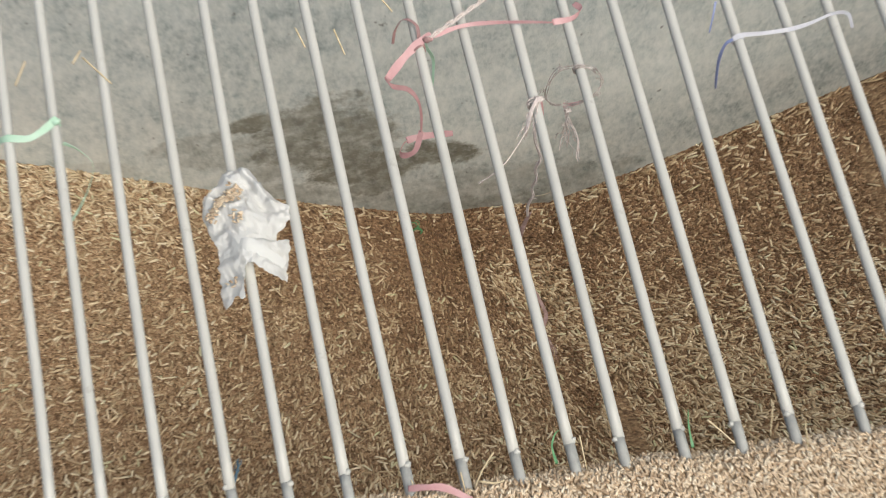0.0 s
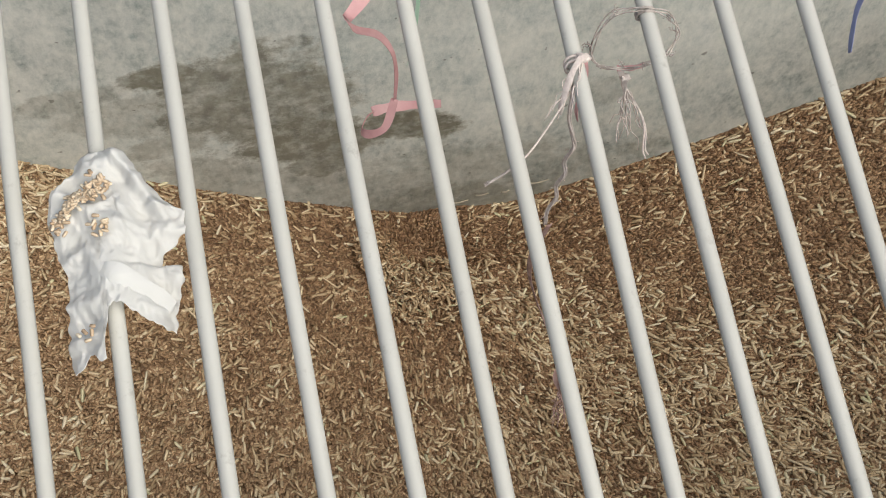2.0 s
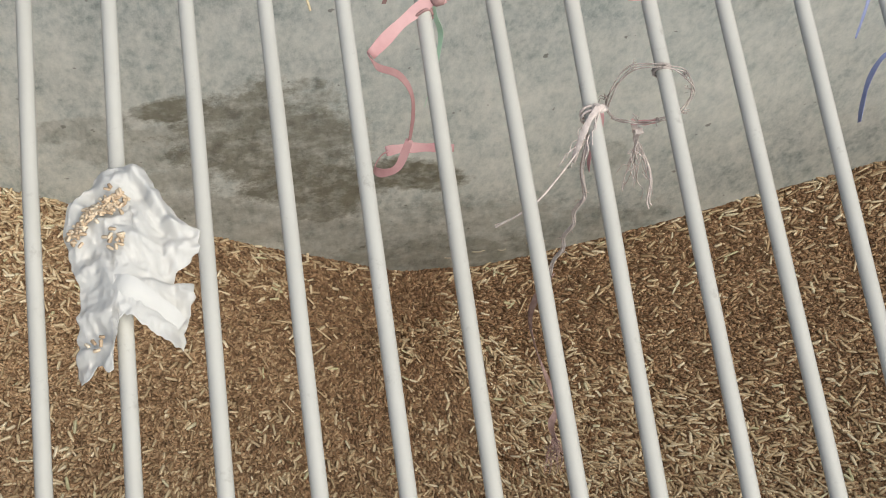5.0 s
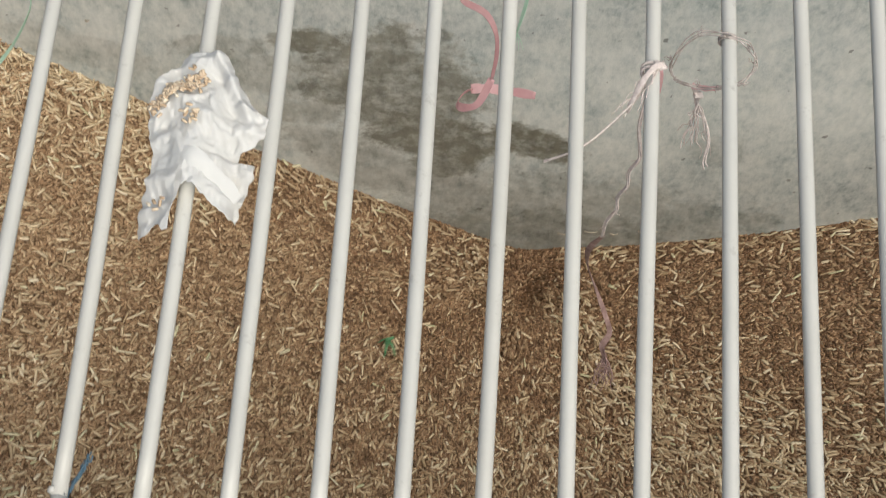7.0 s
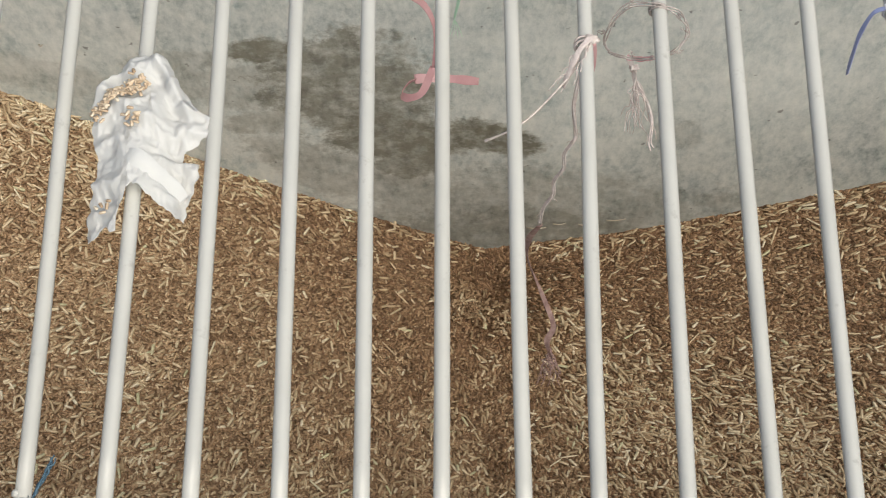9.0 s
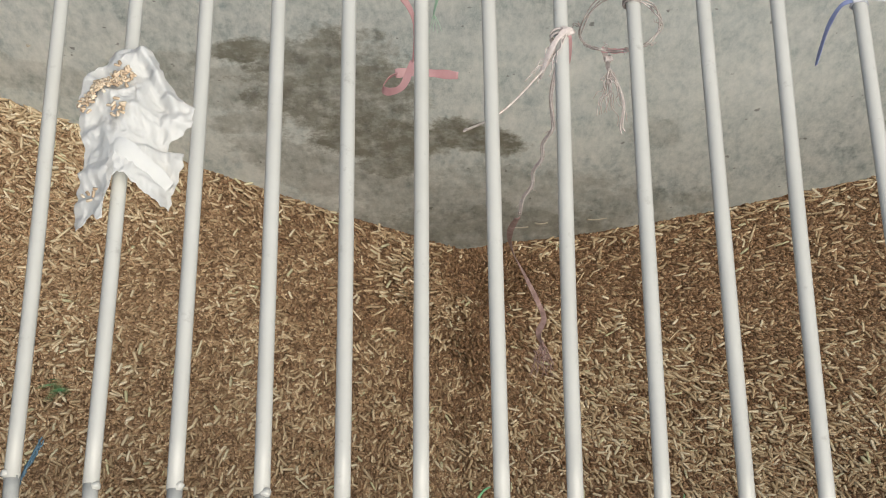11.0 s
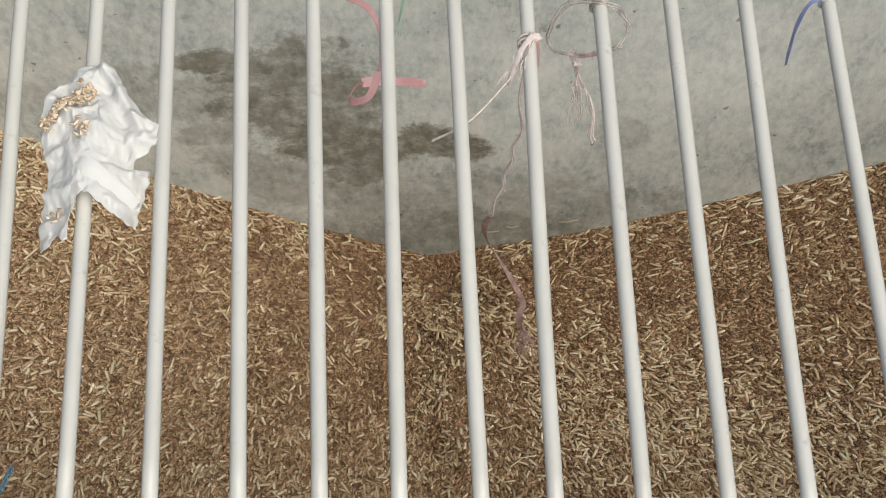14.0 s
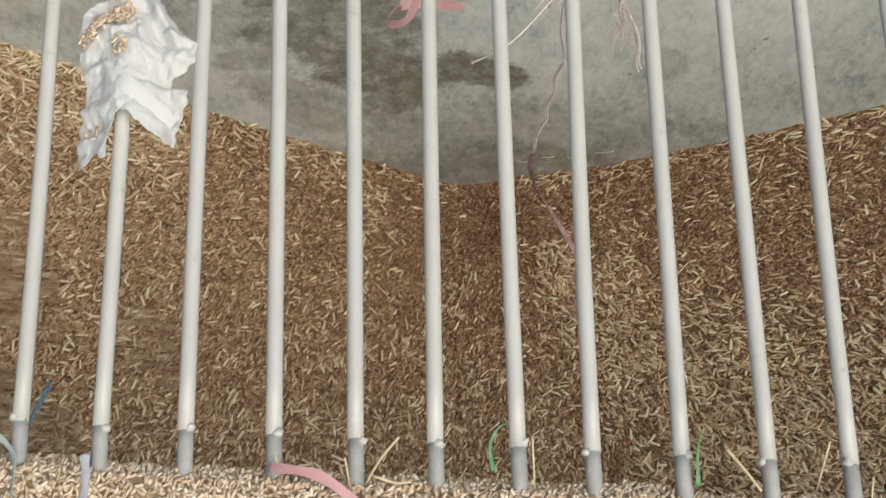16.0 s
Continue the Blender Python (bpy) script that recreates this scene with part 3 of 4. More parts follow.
# ---- the ledge with spilt wheat ----
def ledge():
    rng = np.random.default_rng(21)
    bm = bmesh.new()
    nx, rows = 140, []
    xs = np.linspace(-0.6, 1.0, nx)
    for dy, z in ((0.004, -0.022), (-0.002, -0.004), (-0.008, 0.004), (-0.02, 0.009), (-0.05, 0.013), (-0.12, 0.015), (-0.3, 0.012), (-0.5, 0.002), (-0.6, -0.01)):
        rows.append([bm.verts.new((x, edge_y(x) + dy + 0.006 * noise.noise(Vector((x * 14, dy * 9, 1))), z + 0.003 * noise.noise(Vector((x * 25, dy * 25, 5))))) for x in xs])
    for a, b in zip(rows, rows[1:]):
        for k in range(nx - 1):
            bm.faces.new((a[k], b[k], b[k + 1], a[k + 1]))
    tagged(mesh_object("wheat_spill", bm, M_BED_LIGHT, True), "pale heap of spilt wheat on the pit's rim", "grain", kind="stuff")
    n = 30000
    x = rng.uniform(-0.45, 0.85, n)
    d = rng.uniform(-0.005, 0.17, n)
    edge = np.array([0.006 * noise.noise(Vector((a * 14, 0, 1))) for a in x])
    y = edge_y(x) - d + edge
    z = np.interp(d, [-0.005, 0.002, 0.008, 0.02, 0.05, 0.12, 0.17], [-0.012, -0.003, 0.004, 0.009, 0.013, 0.015, 0.014]) + rng.uniform(0, 0.004, n)
    ang = rng.uniform(0, 2 * np.pi, n)
    along = np.stack([np.cos(ang), np.sin(ang), rng.normal(0, 0.25, n)], -1)
    along /= np.linalg.norm(along, axis=1)[:, None]
    me = pieces_mesh("spilt_wheat", np.stack([x, y, z], -1), along, np.tile([0.0, 0, 1], (n, 1)), rng.uniform(0.006, 0.0078, n), rng.uniform(0.0031, 0.0039, n), [M_WHEAT], np.zeros(n))
    tagged(new("spilt_wheat", me), "clean pale wheat kernels on the rim", "grain", kind="stuff")


M_BED_LIGHT = plain("pale grain dust", (0.22, 0.15, 0.09), (0.4, 0.29, 0.18), 0.8, 330)


# ---- scraps tied to the bars ----
def plastic_scrap():
    """A torn piece of film slung over one bar, pinched along it, its flaps hanging to both sides."""
    bm = bmesh.new()
    nu, nv = 84, 110
    x0 = BAR_X[0]
    along_y = (0.100, 0.096, 0.088, 0.070, 0.058, 0.050, 0.045, 0.030, 0.022, 0.016, 0.010, 0.007, 0.003, -0.016, -0.036, -0.070)
    left = (0.012, 0.017, 0.022, 0.036, 0.040, 0.041, 0.040, 0.039, 0.037, 0.034, 0.033, 0.033, 0.033, 0.035, 0.038, 0.038)
    right = (0.012, 0.019, 0.023, 0.031, 0.042, 0.047, 0.057, 0.057, 0.046, 0.036, 0.033, 0.048, 0.049, 0.043, 0.038, 0.034)
    hem_u = (-1, -0.9, -0.75, -0.58, -0.46, -0.34, -0.26, -0.13, 0.0, 0.15, 0.4, 0.7, 1)
    hem_y = (-0.053, -0.058, -0.058, -0.050, -0.054, -0.061, -0.060, -0.024, -0.020, -0.022, -0.030, -0.036, -0.036)
    rows = []
    for j in range(nv + 1):
        v = j / nv
        row = []
        for i in range(nu + 1):
            u = -1 + 2 * i / nu
            s = abs(u)
            low = float(np.interp(u, hem_u, hem_y)) + 0.003 * noise.noise(Vector((u * 9, 2, 4)))
            y = 0.100 - 0.005 * s ** 2.5 + (low - 0.100) * v
            tear = 1 + 0.08 * noise.noise(Vector((y * 130, 3 if u < 0 else 8, 0))) * s
            half = float(np.interp(-y, [-q for q in along_y], left if u < 0 else right)) * tear
            x = x0 + 0.002 + u * half + 0.0022 * noise.noise(Vector((u * 3, y * 45, 2)))
            rx = x - x0
            body = math.exp(-(rx / 0.019) ** 2)
            off = max(0.0, s - 0.12)
            drop = (0.030 if u < 0 else 0.034) * off ** 1.25 * (0.18 + 0.82 * v)
            warp = Vector((noise.noise(Vector((rx * 25, y * 25, 1))), noise.noise(Vector((rx * 25, y * 25, 6))), 0)) * 0.35
            crease = 1 - abs(noise.noise(Vector((rx * 20 + y * 18, y * 34 - rx * 16, 7)) + warp)) * 2.4
            small = 1 - abs(noise.noise(Vector((rx * 44 - y * 40, y * 46 + rx * 36, 3)) + warp * 2)) * 2
            crink = 1 - abs(noise.noise(Vector((rx * 120 + y * 60, y * 110 - rx * 80, 5)))) * 2
            z = BAR_R + 0.004 - drop + body * 0.008 * min(1, v / 0.1) * (1 - 0.45 * v) + (0.0062 - 0.0030 * body) * crease + (0.0036 - 0.001 * body) * small + 0.0017 * crink
            z += 0.005 * math.exp(-((y - 0.043 + 0.030 * u) / 0.006) ** 2) * (u < 0.25) - 0.005 * math.exp(-((y - 0.060 + 0.03 * u) / 0.009) ** 2) * (u < 0.2)
            z += 0.009 * math.exp(-((rx - 0.020 - 0.55 * (0.085 - y)) / 0.005) ** 2) * min(1, max(0, (y - 0.025) / 0.02)) - 0.007 * math.exp(-((rx - 0.025 - 0.2 * (0.05 - y)) / 0.007) ** 2) * min(1, max(0, (0.07 - y) / 0.02))
            z = max(z, BAR_R + 0.0015 - 0.6 * max(0.0, abs(rx) - 0.005))
            row.append(bm.verts.new((x, y, z)))
        rows.append(row)
    for j in range(nv):
        for i in range(nu):
            bm.faces.new((rows[j][i], rows[j][i + 1], rows[j + 1][i + 1], rows[j + 1][i]))
    ob = mesh_object("plastic_scrap", bm, M_PLASTIC, True)
    k = ob.modifiers.new("film", "SOLIDIFY")
    k.thickness = 0.0004
    tagged(ob, "torn white plastic film crumpled over a grate bar", "plastic scrap")
    bm = bmesh.new()
    strip(bm, [(x0 - 0.030, 0.080, -0.004), (x0 - 0.037, 0.066, -0.012), (x0 - 0.036, 0.050, -0.018), (x0 - 0.033, 0.036, -0.022)], 0.014, (1, 0.2, 0.3), 20, 0.0002, 0.8, 0.4)
    part("side_flap", bm, M_PLASTIC, ob, "thin translucent side flap")
    bm = bmesh.new()
    strip(bm, [(x0 - 0.022, 0.002, -0.012), (x0 - 0.012, 0.004, 0.010), (x0 + 0.001, 0.001, 0.0215), (x0 + 0.016, -0.007, 0.017), (x0 + 0.028, -0.016, 0.002), (x0 + 0.038, -0.024, -0.008)], 0.015, (0.1, 1, 0.1), 12, 0.0002, 1.1, 0.35)
    part("folded_band", bm, M_PLASTIC, ob, "twisted white band of film across the bar")
    rg = np.random.default_rng(8)
    n = 165
    t = rg.uniform(0, 1, n)
    px = x0 - 0.036 + 0.047 * t + rg.normal(0, 0.0022, n)
    py = 0.045 + 0.031 * t + rg.normal(0, 0.0045, n)
    stray = t > 0.9
    px, py = np.where(stray, x0 - 0.002 + rg.normal(0, 0.005, n), px), np.where(stray, 0.036 + rg.normal(0, 0.0025, n), py)
    hem = np.arange(n) % 40 == 0
    px, py = np.where(hem, x0 - 0.020 + rg.normal(0, 0.004, n), px), np.where(hem, -0.040 + rg.normal(0, 0.004, n), py)
    ground_z = []
    bm2 = bmesh.new()
    bm2.from_mesh(ob.data)
    from_above = [(v.co.x, v.co.y, v.co.z) for v in bm2.verts]
    bm2.free()
    film = np.array(from_above)
    for a, b in zip(px, py):
        near = np.hypot(film[:, 0] - a, film[:, 1] - b) < 0.005
        ground_z.append(film[near, 2].max() + 0.0015 if near.any() else 0.0)
    ang = rg.uniform(0, 6.28, n)
    along = np.stack([np.cos(ang), np.sin(ang), rg.normal(0, 0.2, n)], -1)
    along /= np.linalg.norm(along, axis=1)[:, None]
    me = pieces_mesh("caught_wheat", np.stack([px, py, np.array(ground_z) + rg.uniform(0, 0.002, n)], -1), along, np.tile([0.0, 0, 1], (n, 1)),
                     rg.uniform(0.005, 0.0066, n), rg.uniform(0.0028, 0.0034, n), [M_WHEAT], np.zeros(n))
    tagged(new("caught_wheat", me), "golden wheat kernels caught in the plastic film", "grain", kind="stuff")


def pink_ribbon():
    root = tagged(new("pink_ribbon"), "faded pink plastic tape knotted round a grate bar", "ribbon")
    x4 = BAR_X[4]
    bm = bmesh.new()
    strip(bm, [(0.268, 0.224, 0.013), (0.255, 0.222, 0.01), (0.231, 0.209, 0.002), (0.205, 0.189, -0.008)], 0.010, (0.5, -0.8, -0.34), -25, curl=0.12)
    strip(bm, [(0.204, 0.1885, -0.008), (0.211, 0.191, -0.03), (0.230, 0.199, -0.06), (0.240, 0.193, -0.08), (0.242, 0.188, -0.11), (0.239, 0.180, -0.14)], 0.009, (0.4, -0.8, -0.4), 60, taper=0.45, curl=0.12)
    part("tape", bm, M_PINK, root)
    bm = bmesh.new()
    strip(bm, [(0.239, 0.180, -0.139), (0.228, 0.166, -0.16), (0.215, 0.166, -0.17), (0.208, 0.173, -0.175), (0.214, 0.185, -0.176), (0.222, 0.190, -0.176)],
          0.0065, (-0.7, 0.6, 0.35), 25, taper=1.3, curl=0.1)
    strip(bm, [(0.220, 0.190, -0.176), (0.236, 0.192, -0.177), (0.258, 0.192, -0.18), (0.281, 0.189, -0.18)], 0.0085, (0, 0.9, 0.4), 35, curl=0.1)
    part("loop", bm, M_PINK, root, "curled pink tape end")
    bm = bmesh.new()
    strip(bm, [(0.269, 0.224, 0.012), (0.311, 0.230, 0.012), (0.361, 0.223, 0.0115), (0.413, 0.211, 0.011)], 0.006, (0, 1, 0.3), 70, taper=0.6)
    strip(bm, [(0.413, 0.211, 0.011), (0.438, 0.213, 0.008), (0.452, 0.226, 0.002), (0.447, 0.24, -0.004)], 0.007, (0, 1, 0.3), 120)
    part("tail", bm, M_PINK, root, "long pale pink tape tail across the bars")
    bm = bmesh.new()
    for k in range(3):
        o = k * 2.09
        pts = [(0.262 + 0.1 * u + 0.002 * math.cos(o + 14 * u), 0.221 + 0.045 * u + 0.0015 * math.sin(o + 14 * u), 0.012 + 0.01 * u + 0.002 * math.sin(o + 14 * u)) for u in (0, 0.15, 0.3, 0.45, 0.6, 0.75, 0.9, 1.0)]
        tube(bm, pts, 0.0014, 5)
    part("twisted_cord", bm, M_TWINE, root, "twisted pale pink cord")
    bm = bmesh.new()
    lump(bm, (0.262, 0.222, 0.011), (0.006, 0.0045, 0.0045), 3)
    for a in (0.0, 0.004):
        tube(bm, [(x4 + 0.0075 * math.cos(t), 0.216 + a + 0.002 * math.sin(2 * t), 0.0075 * math.sin(t)) for t in np.linspace(0, 6.1, 9)], 0.0013, 5, steps=3)
    part("knot", bm, M_PINK_DARK, root, "dirty dark red knot")
    bm = bmesh.new()
    strip(bm, [(0.252, 0.222, 0.009), (0.253, 0.243, 0.012), (0.240, 0.256, 0.01), (0.228, 0.252, -0.004), (0.222, 0.243, -0.02)], 0.004, (1, 0, 0.3), 90)
    part("loose_end", bm, M_PINK_DARK, root, "dark frayed loose end")


def green_tail():
    root = tagged(new("green_ribbon"), "pale green plastic tape hanging from a grate bar", "ribbon")
    bm = bmesh.new()
    strip(bm, [(0.2565, 0.226, 0.004), (0.2615, 0.228, -0.02), (0.268, 0.229, -0.05), (0.265, 0.219, -0.075), (0.259, 0.207, -0.10)], 0.006, (1, 0, 0.2), 60, taper=0.5)
    part("tape", bm, M_GREEN, root)
    bm = bmesh.new()
    for k in range(4):
        tube(bm, [(0.259, 0.207, -0.10), (0.257 + 0.002 * k, 0.206, -0.112), (0.254 + 0.004 * k, 0.203 + 0.002 * (k % 2), -0.126)], 0.0005, 4, 0.5)
    part("fray", bm, M_GREEN, root, "frayed green end")
    root = tagged(new("green_ribbon"), "pale green plastic tape tied across two grate bars", "ribbon")
    bm = bmesh.new()
    strip(bm, [(-0.275, 0.213, -0.03), (-0.262, 0.207, -0.005), (-0.248, 0.203, 0.0085), (-0.222, 0.197, 0.009), (-0.200, 0.206, 0.010), (-0.187, 0.216, 0.0105)], 0.007, (0, 1, 0.2), 40, taper=1.3)
    part("tape", bm, M_GREEN, root)
    bm = bmesh.new()
    lump(bm, (-0.189, 0.213, 0.0085), (0.0065, 0.005, 0.004), 6)
    tube(bm, [(-0.1927 + 0.0072 * math.cos(t), 0.212, 0.0072 * math.sin(t)) for t in np.linspace(0, 6.1, 9)], 0.0012, 5, steps=3)
    part("knot", bm, M_GREEN, root)
    bm = bmesh.new()
    strip(bm, [(-0.186, 0.190, -0.006), (-0.172, 0.184, -0.018), (-0.160, 0.171, -0.035), (-0.171, 0.157, -0.06), (-0.192, 0.145, -0.09), (-0.222, 0.128, -0.12)], 0.005, (1, 0, 0.4), 160, taper=0.6)
    part("tail", bm, M_GREEN, root, "thin curled green tail")


def strand(bm, a, b, sag, wob, radius, seed, taper=0.6):
    rg = random.Random(seed)
    a, b = Vector(a), Vector(b)
    pts = []
    for k in range(7):
        u = k / 6
        p = a.lerp(b, u) + Vector((rg.uniform(-wob, wob), rg.uniform(-wob, wob), rg.uniform(-wob, wob) - sag * 4 * u * (1 - u))) * (0.2 + math.sin(math.pi * u))
        pts.append(p)
    tube(bm, pts, radius, 5, taper, steps=4)


SWAY = {}


def twine():
    root = tagged(new("twine"), "frayed pale pink twine knotted to two grate bars", "twine")
    x6, x7 = BAR_X[6], BAR_X[7]
    bm = bmesh.new()
    lump(bm, (x6 + 0.006, 0.115, 0.008), (0.005, 0.004, 0.0032), 12, 3, 0.8)
    part("knot", bm, M_TWINE, root, "frayed knot on the bar")
    for a in (0.0, 0.004):
        bm = bmesh.new()
        tube(bm, [(x6 + 0.0073 * math.cos(t), 0.112 + a + 0.002 * math.sin(t), 0.0073 * math.sin(t)) for t in np.linspace(0, 6.1, 9)], 0.0012, 5, steps=3)
        part("wrap", bm, M_TWINE, root)
    bm = bmesh.new()
    strip(bm, [(x6 + 0.007, 0.116, 0.011), (x6 - 0.004, 0.104, 0.0085), (x6 - 0.013, 0.090, -0.004), (x6 - 0.017, 0.082, -0.014)], 0.0045, (0.7, -0.6, -0.3), 60, taper=1.2, curl=0.3)
    part("torn_flap", bm, M_TWINE, root, "torn pale flap below the knot")
    bm = bmesh.new()
    for k in range(6):
        strand(bm, (x6 + 0.006, 0.115, 0.009), (x6 - 0.004 - 0.003 * k, 0.086 - 0.004 * (k % 3), 0.004 - 0.004 * k), 0, 0.002, 0.0007, 40 + k)
    tagged(part("frayed_strands", bm, M_TWINE, root), kind="stuff")
    bm = bmesh.new()
    for k in range(2):
        strand(bm, (x6 + 0.004, 0.114, 0.008), (0.3555 - 0.001 * k, 0.088, -0.006), 0.0, 0.0012, 0.0008, 60 + k, 1)
    for k in range(3):
        strand(bm, (x6 + 0.002, 0.111, 0.007), (0.345 - 0.004 * k, 0.084 - 0.003 * k, -0.012), 0.001, 0.003, 0.0005, 260 + k)
    tube(bm, [(0.3555, 0.088, -0.006), (0.338, 0.071, -0.014), (0.321, 0.056, -0.02), (0.305, 0.048, -0.026), (0.288, 0.042, -0.03)], 0.0008, 6, 1.4)
    for k in range(3):
        strand(bm, (0.293, 0.044, -0.029), (0.285, 0.040 + 0.002 * k, -0.030 - 0.002 * k), 0, 0.0005, 0.0007, 70 + k)
    part("short_strand", bm, M_TWINE, root)
    bm = bmesh.new()
    strip(bm, [(x6 + 0.007, 0.113, 0.004), (x6 + 0.009, 0.108, -0.02), (x6 + 0.004, 0.102, -0.05), (x6 + 0.006, 0.10, -0.07)], 0.006, (1, 0, 0), 70, taper=0.4)
    part("flap", bm, M_PINK, root, "pink tape flap")
    bm = bmesh.new()
    pts = [(x6 + 0.006, 0.113, 0.0), (0.371, 0.112, -0.03), (0.369, 0.104, -0.07), (0.3745, 0.100, -0.10), (0.376, 0.097, -0.115), (0.370, 0.095, -0.135), (0.3715, 0.092, -0.155), (0.366, 0.091, -0.175), (0.367, 0.088, -0.195), (0.361, 0.086, -0.215), (0.360, 0.083, -0.24)]
    for k in range(3):
        tube(bm, [(p[0] + 0.001 * math.cos(k * 2.1 + i), p[1] + 0.001 * math.sin(k * 2.1 + i), p[2]) for i, p in enumerate(pts)], 0.0011, 5)
    for k in range(7):
        p = pts[3 + k]
        strand(bm, p, (p[0] + 0.006 * math.cos(k * 2.6), p[1] + 0.004 * math.sin(k * 1.9), p[2] - 0.012), 0, 0.001, 0.0004, 310 + k)
    SWAY["long_strand"] = part("long_strand", bm, M_TWINE, root, "long twisted strand hanging into the pit")
    bm = bmesh.new()
    strip(bm, [(0.360, 0.083, -0.238), (0.350, 0.083, -0.30), (0.349, 0.079, -0.36), (0.361, 0.060, -0.42), (0.372, 0.040, -0.455), (0.378, 0.024, -0.475), (0.371, 0.010, -0.49), (0.376, -0.006, -0.505)], 0.0058, (1, 0.3, 0), 260, taper=1.1, curl=0.3)
    for k in range(18):
        strand(bm, (0.375, -0.002 + 0.0016 * (k % 5), -0.502), (0.358 + 0.0017 * k, -0.034 + 0.006 * (k % 4), -0.515 - 0.004 * (k % 3)), 0, 0.004, 0.0006, 90 + k)
    SWAY["dirty_end"] = part("dirty_end", bm, M_DIRTY, root, "dirty frayed tape end near the grain")
    bm = bmesh.new()
    ring = [(0.430, 0.147, 0.0095), (0.405, 0.149, 0.004), (0.388, 0.137, -0.018), (0.391, 0.126, -0.028), (0.409, 0.119, -0.03), (0.430, 0.120, -0.03), (0.446, 0.124, -0.028), (0.457, 0.136, -0.018), (0.448, 0.144, 0.0), (0.431, 0.147, 0.009)]
    for k in range(3):
        tube(bm, [(p[0] + 0.0019 * math.cos(k * 1.6 + 2.3 * i), p[1] + 0.0019 * math.sin(k * 1.9 + 1.7 * i), p[2] + 0.001 * math.cos(k + i)) for i, p in enumerate(ring)], 0.0006, 4)
    for k in range(26):
        p = ring[1 + k % 8]
        strand(bm, p, (p[0] + (0.004 + 0.0002 * k) * math.cos(k * 2.4), p[1] + (0.004 + 0.0002 * k) * math.sin(k * 2.4), p[2] + 0.002), 0, 0.0015, 0.0005, 110 + k)
    for a in (0, 0.003):
        tube(bm, [(x7 + 0.0073 * math.cos(t), 0.146 + a, 0.0073 * math.sin(t)) for t in np.linspace(0, 6.1, 9)], 0.0011, 5, steps=3)
    part("ring", bm, M_RING, root, "frayed loop round the second bar")
    bm = bmesh.new()
    strip(bm, [(0.406, 0.121, -0.031), (0.418, 0.119, -0.031), (0.430, 0.120, -0.031)], 0.0045, (0, 1, 0.5), 60)
    part("band", bm, M_PINK, root, "pink tape along the loop")
    bm = bmesh.new()
    lump(bm, (0.411, 0.117, -0.040), (0.0035, 0.0035, 0.003), 31, 3, 0.9)
    strand(bm, (0.407, 0.121, -0.031), (0.412, 0.114, -0.06), 0, 0.001, 0.0012, 130, 0.8)
    for k in range(2):
        tube(bm, [(0.412, 0.114, -0.058), (0.420, 0.106, -0.07), (0.4225 + 0.001 * k, 0.094, -0.082), (0.419 + 0.002 * k, 0.082, -0.095), (0.420 + 0.003 * k, 0.076 + 0.003 * k, -0.10)], 0.0011, 5, 0.7)
    for k in range(14):
        strand(bm, (0.412, 0.114, -0.050 - 0.001 * (k % 5)), (0.397 + 0.0022 * k, 0.104 - 0.010 * ((k * 3) % 4) / 2, -0.082 - 0.006 * (k % 5)), 0, 0.003, 0.0006, 140 + k)
    strip(bm, [(0.408, 0.120, -0.032), (0.411, 0.116, -0.045), (0.412, 0.112, -0.058)], 0.005, (1, 0, 0.2), 50, taper=0.5)
    SWAY["tassel"] = part("tassel", bm, M_TWINE, root, "frayed tassel")


def blue_ribbon():
    root = tagged(new("blue_ribbon"), "pale lilac-blue plastic tape tied across three grate bars", "ribbon")
    bm = bmesh.new()
    strip(bm, [(0.617, 0.142, 0.008), (0.628, 0.144, 0.0095), (0.655, 0.141, 0.009), (0.687, 0.139, 0.0095), (0.712, 0.141, 0.011), (0.742, 0.148, 0.010), (0.762, 0.148, 0.002), (0.766, 0.134, -0.01)], 0.006, (0, 1, 0.2), 70, taper=0.6)
    part("tape", bm, M_LILAC, root, "pale lilac tape")
    bm = bmesh.new()
    strip(bm, [(0.618, 0.142, 0.008), (0.608, 0.140, 0.002), (0.600, 0.131, -0.014), (0.594, 0.116, -0.025), (0.589, 0.101, -0.03)], 0.003, (0, 1, 0.4), 50, taper=2.2)
    part("tail", bm, M_BLUE, root, "blue hanging tail")
    for x in (BAR_X[10], BAR_X[11]):
        bm = bmesh.new()
        tube(bm, [(x + 0.0072 * math.cos(t), 0.142, 0.0072 * math.sin(t)) for t in np.linspace(0, 6.1, 9)], 0.0013, 5, steps=3)
        part("knot", bm, M_LILAC, root)
    bm = bmesh.new()
    strip(bm, [(0.613, 0.20, 0.002), (0.607, 0.186, -0.01), (0.600, 0.172, -0.02)], 0.003, (1, 0, 0), 30, taper=0.5)
    tagged(mesh_object("tape_shred", bm, M_BLUE, True), "thin blue tape shred hanging at a bar", "tape shred")


def straw(points, radius=0.0013):
    bm = bmesh.new()
    tube(bm, points, radius, 6, 0.8, steps=3)
    tagged(mesh_object("straw", bm, M_STRAW, True), "dry yellow straw stalk on the pit's rim", "straw", "loose straws")


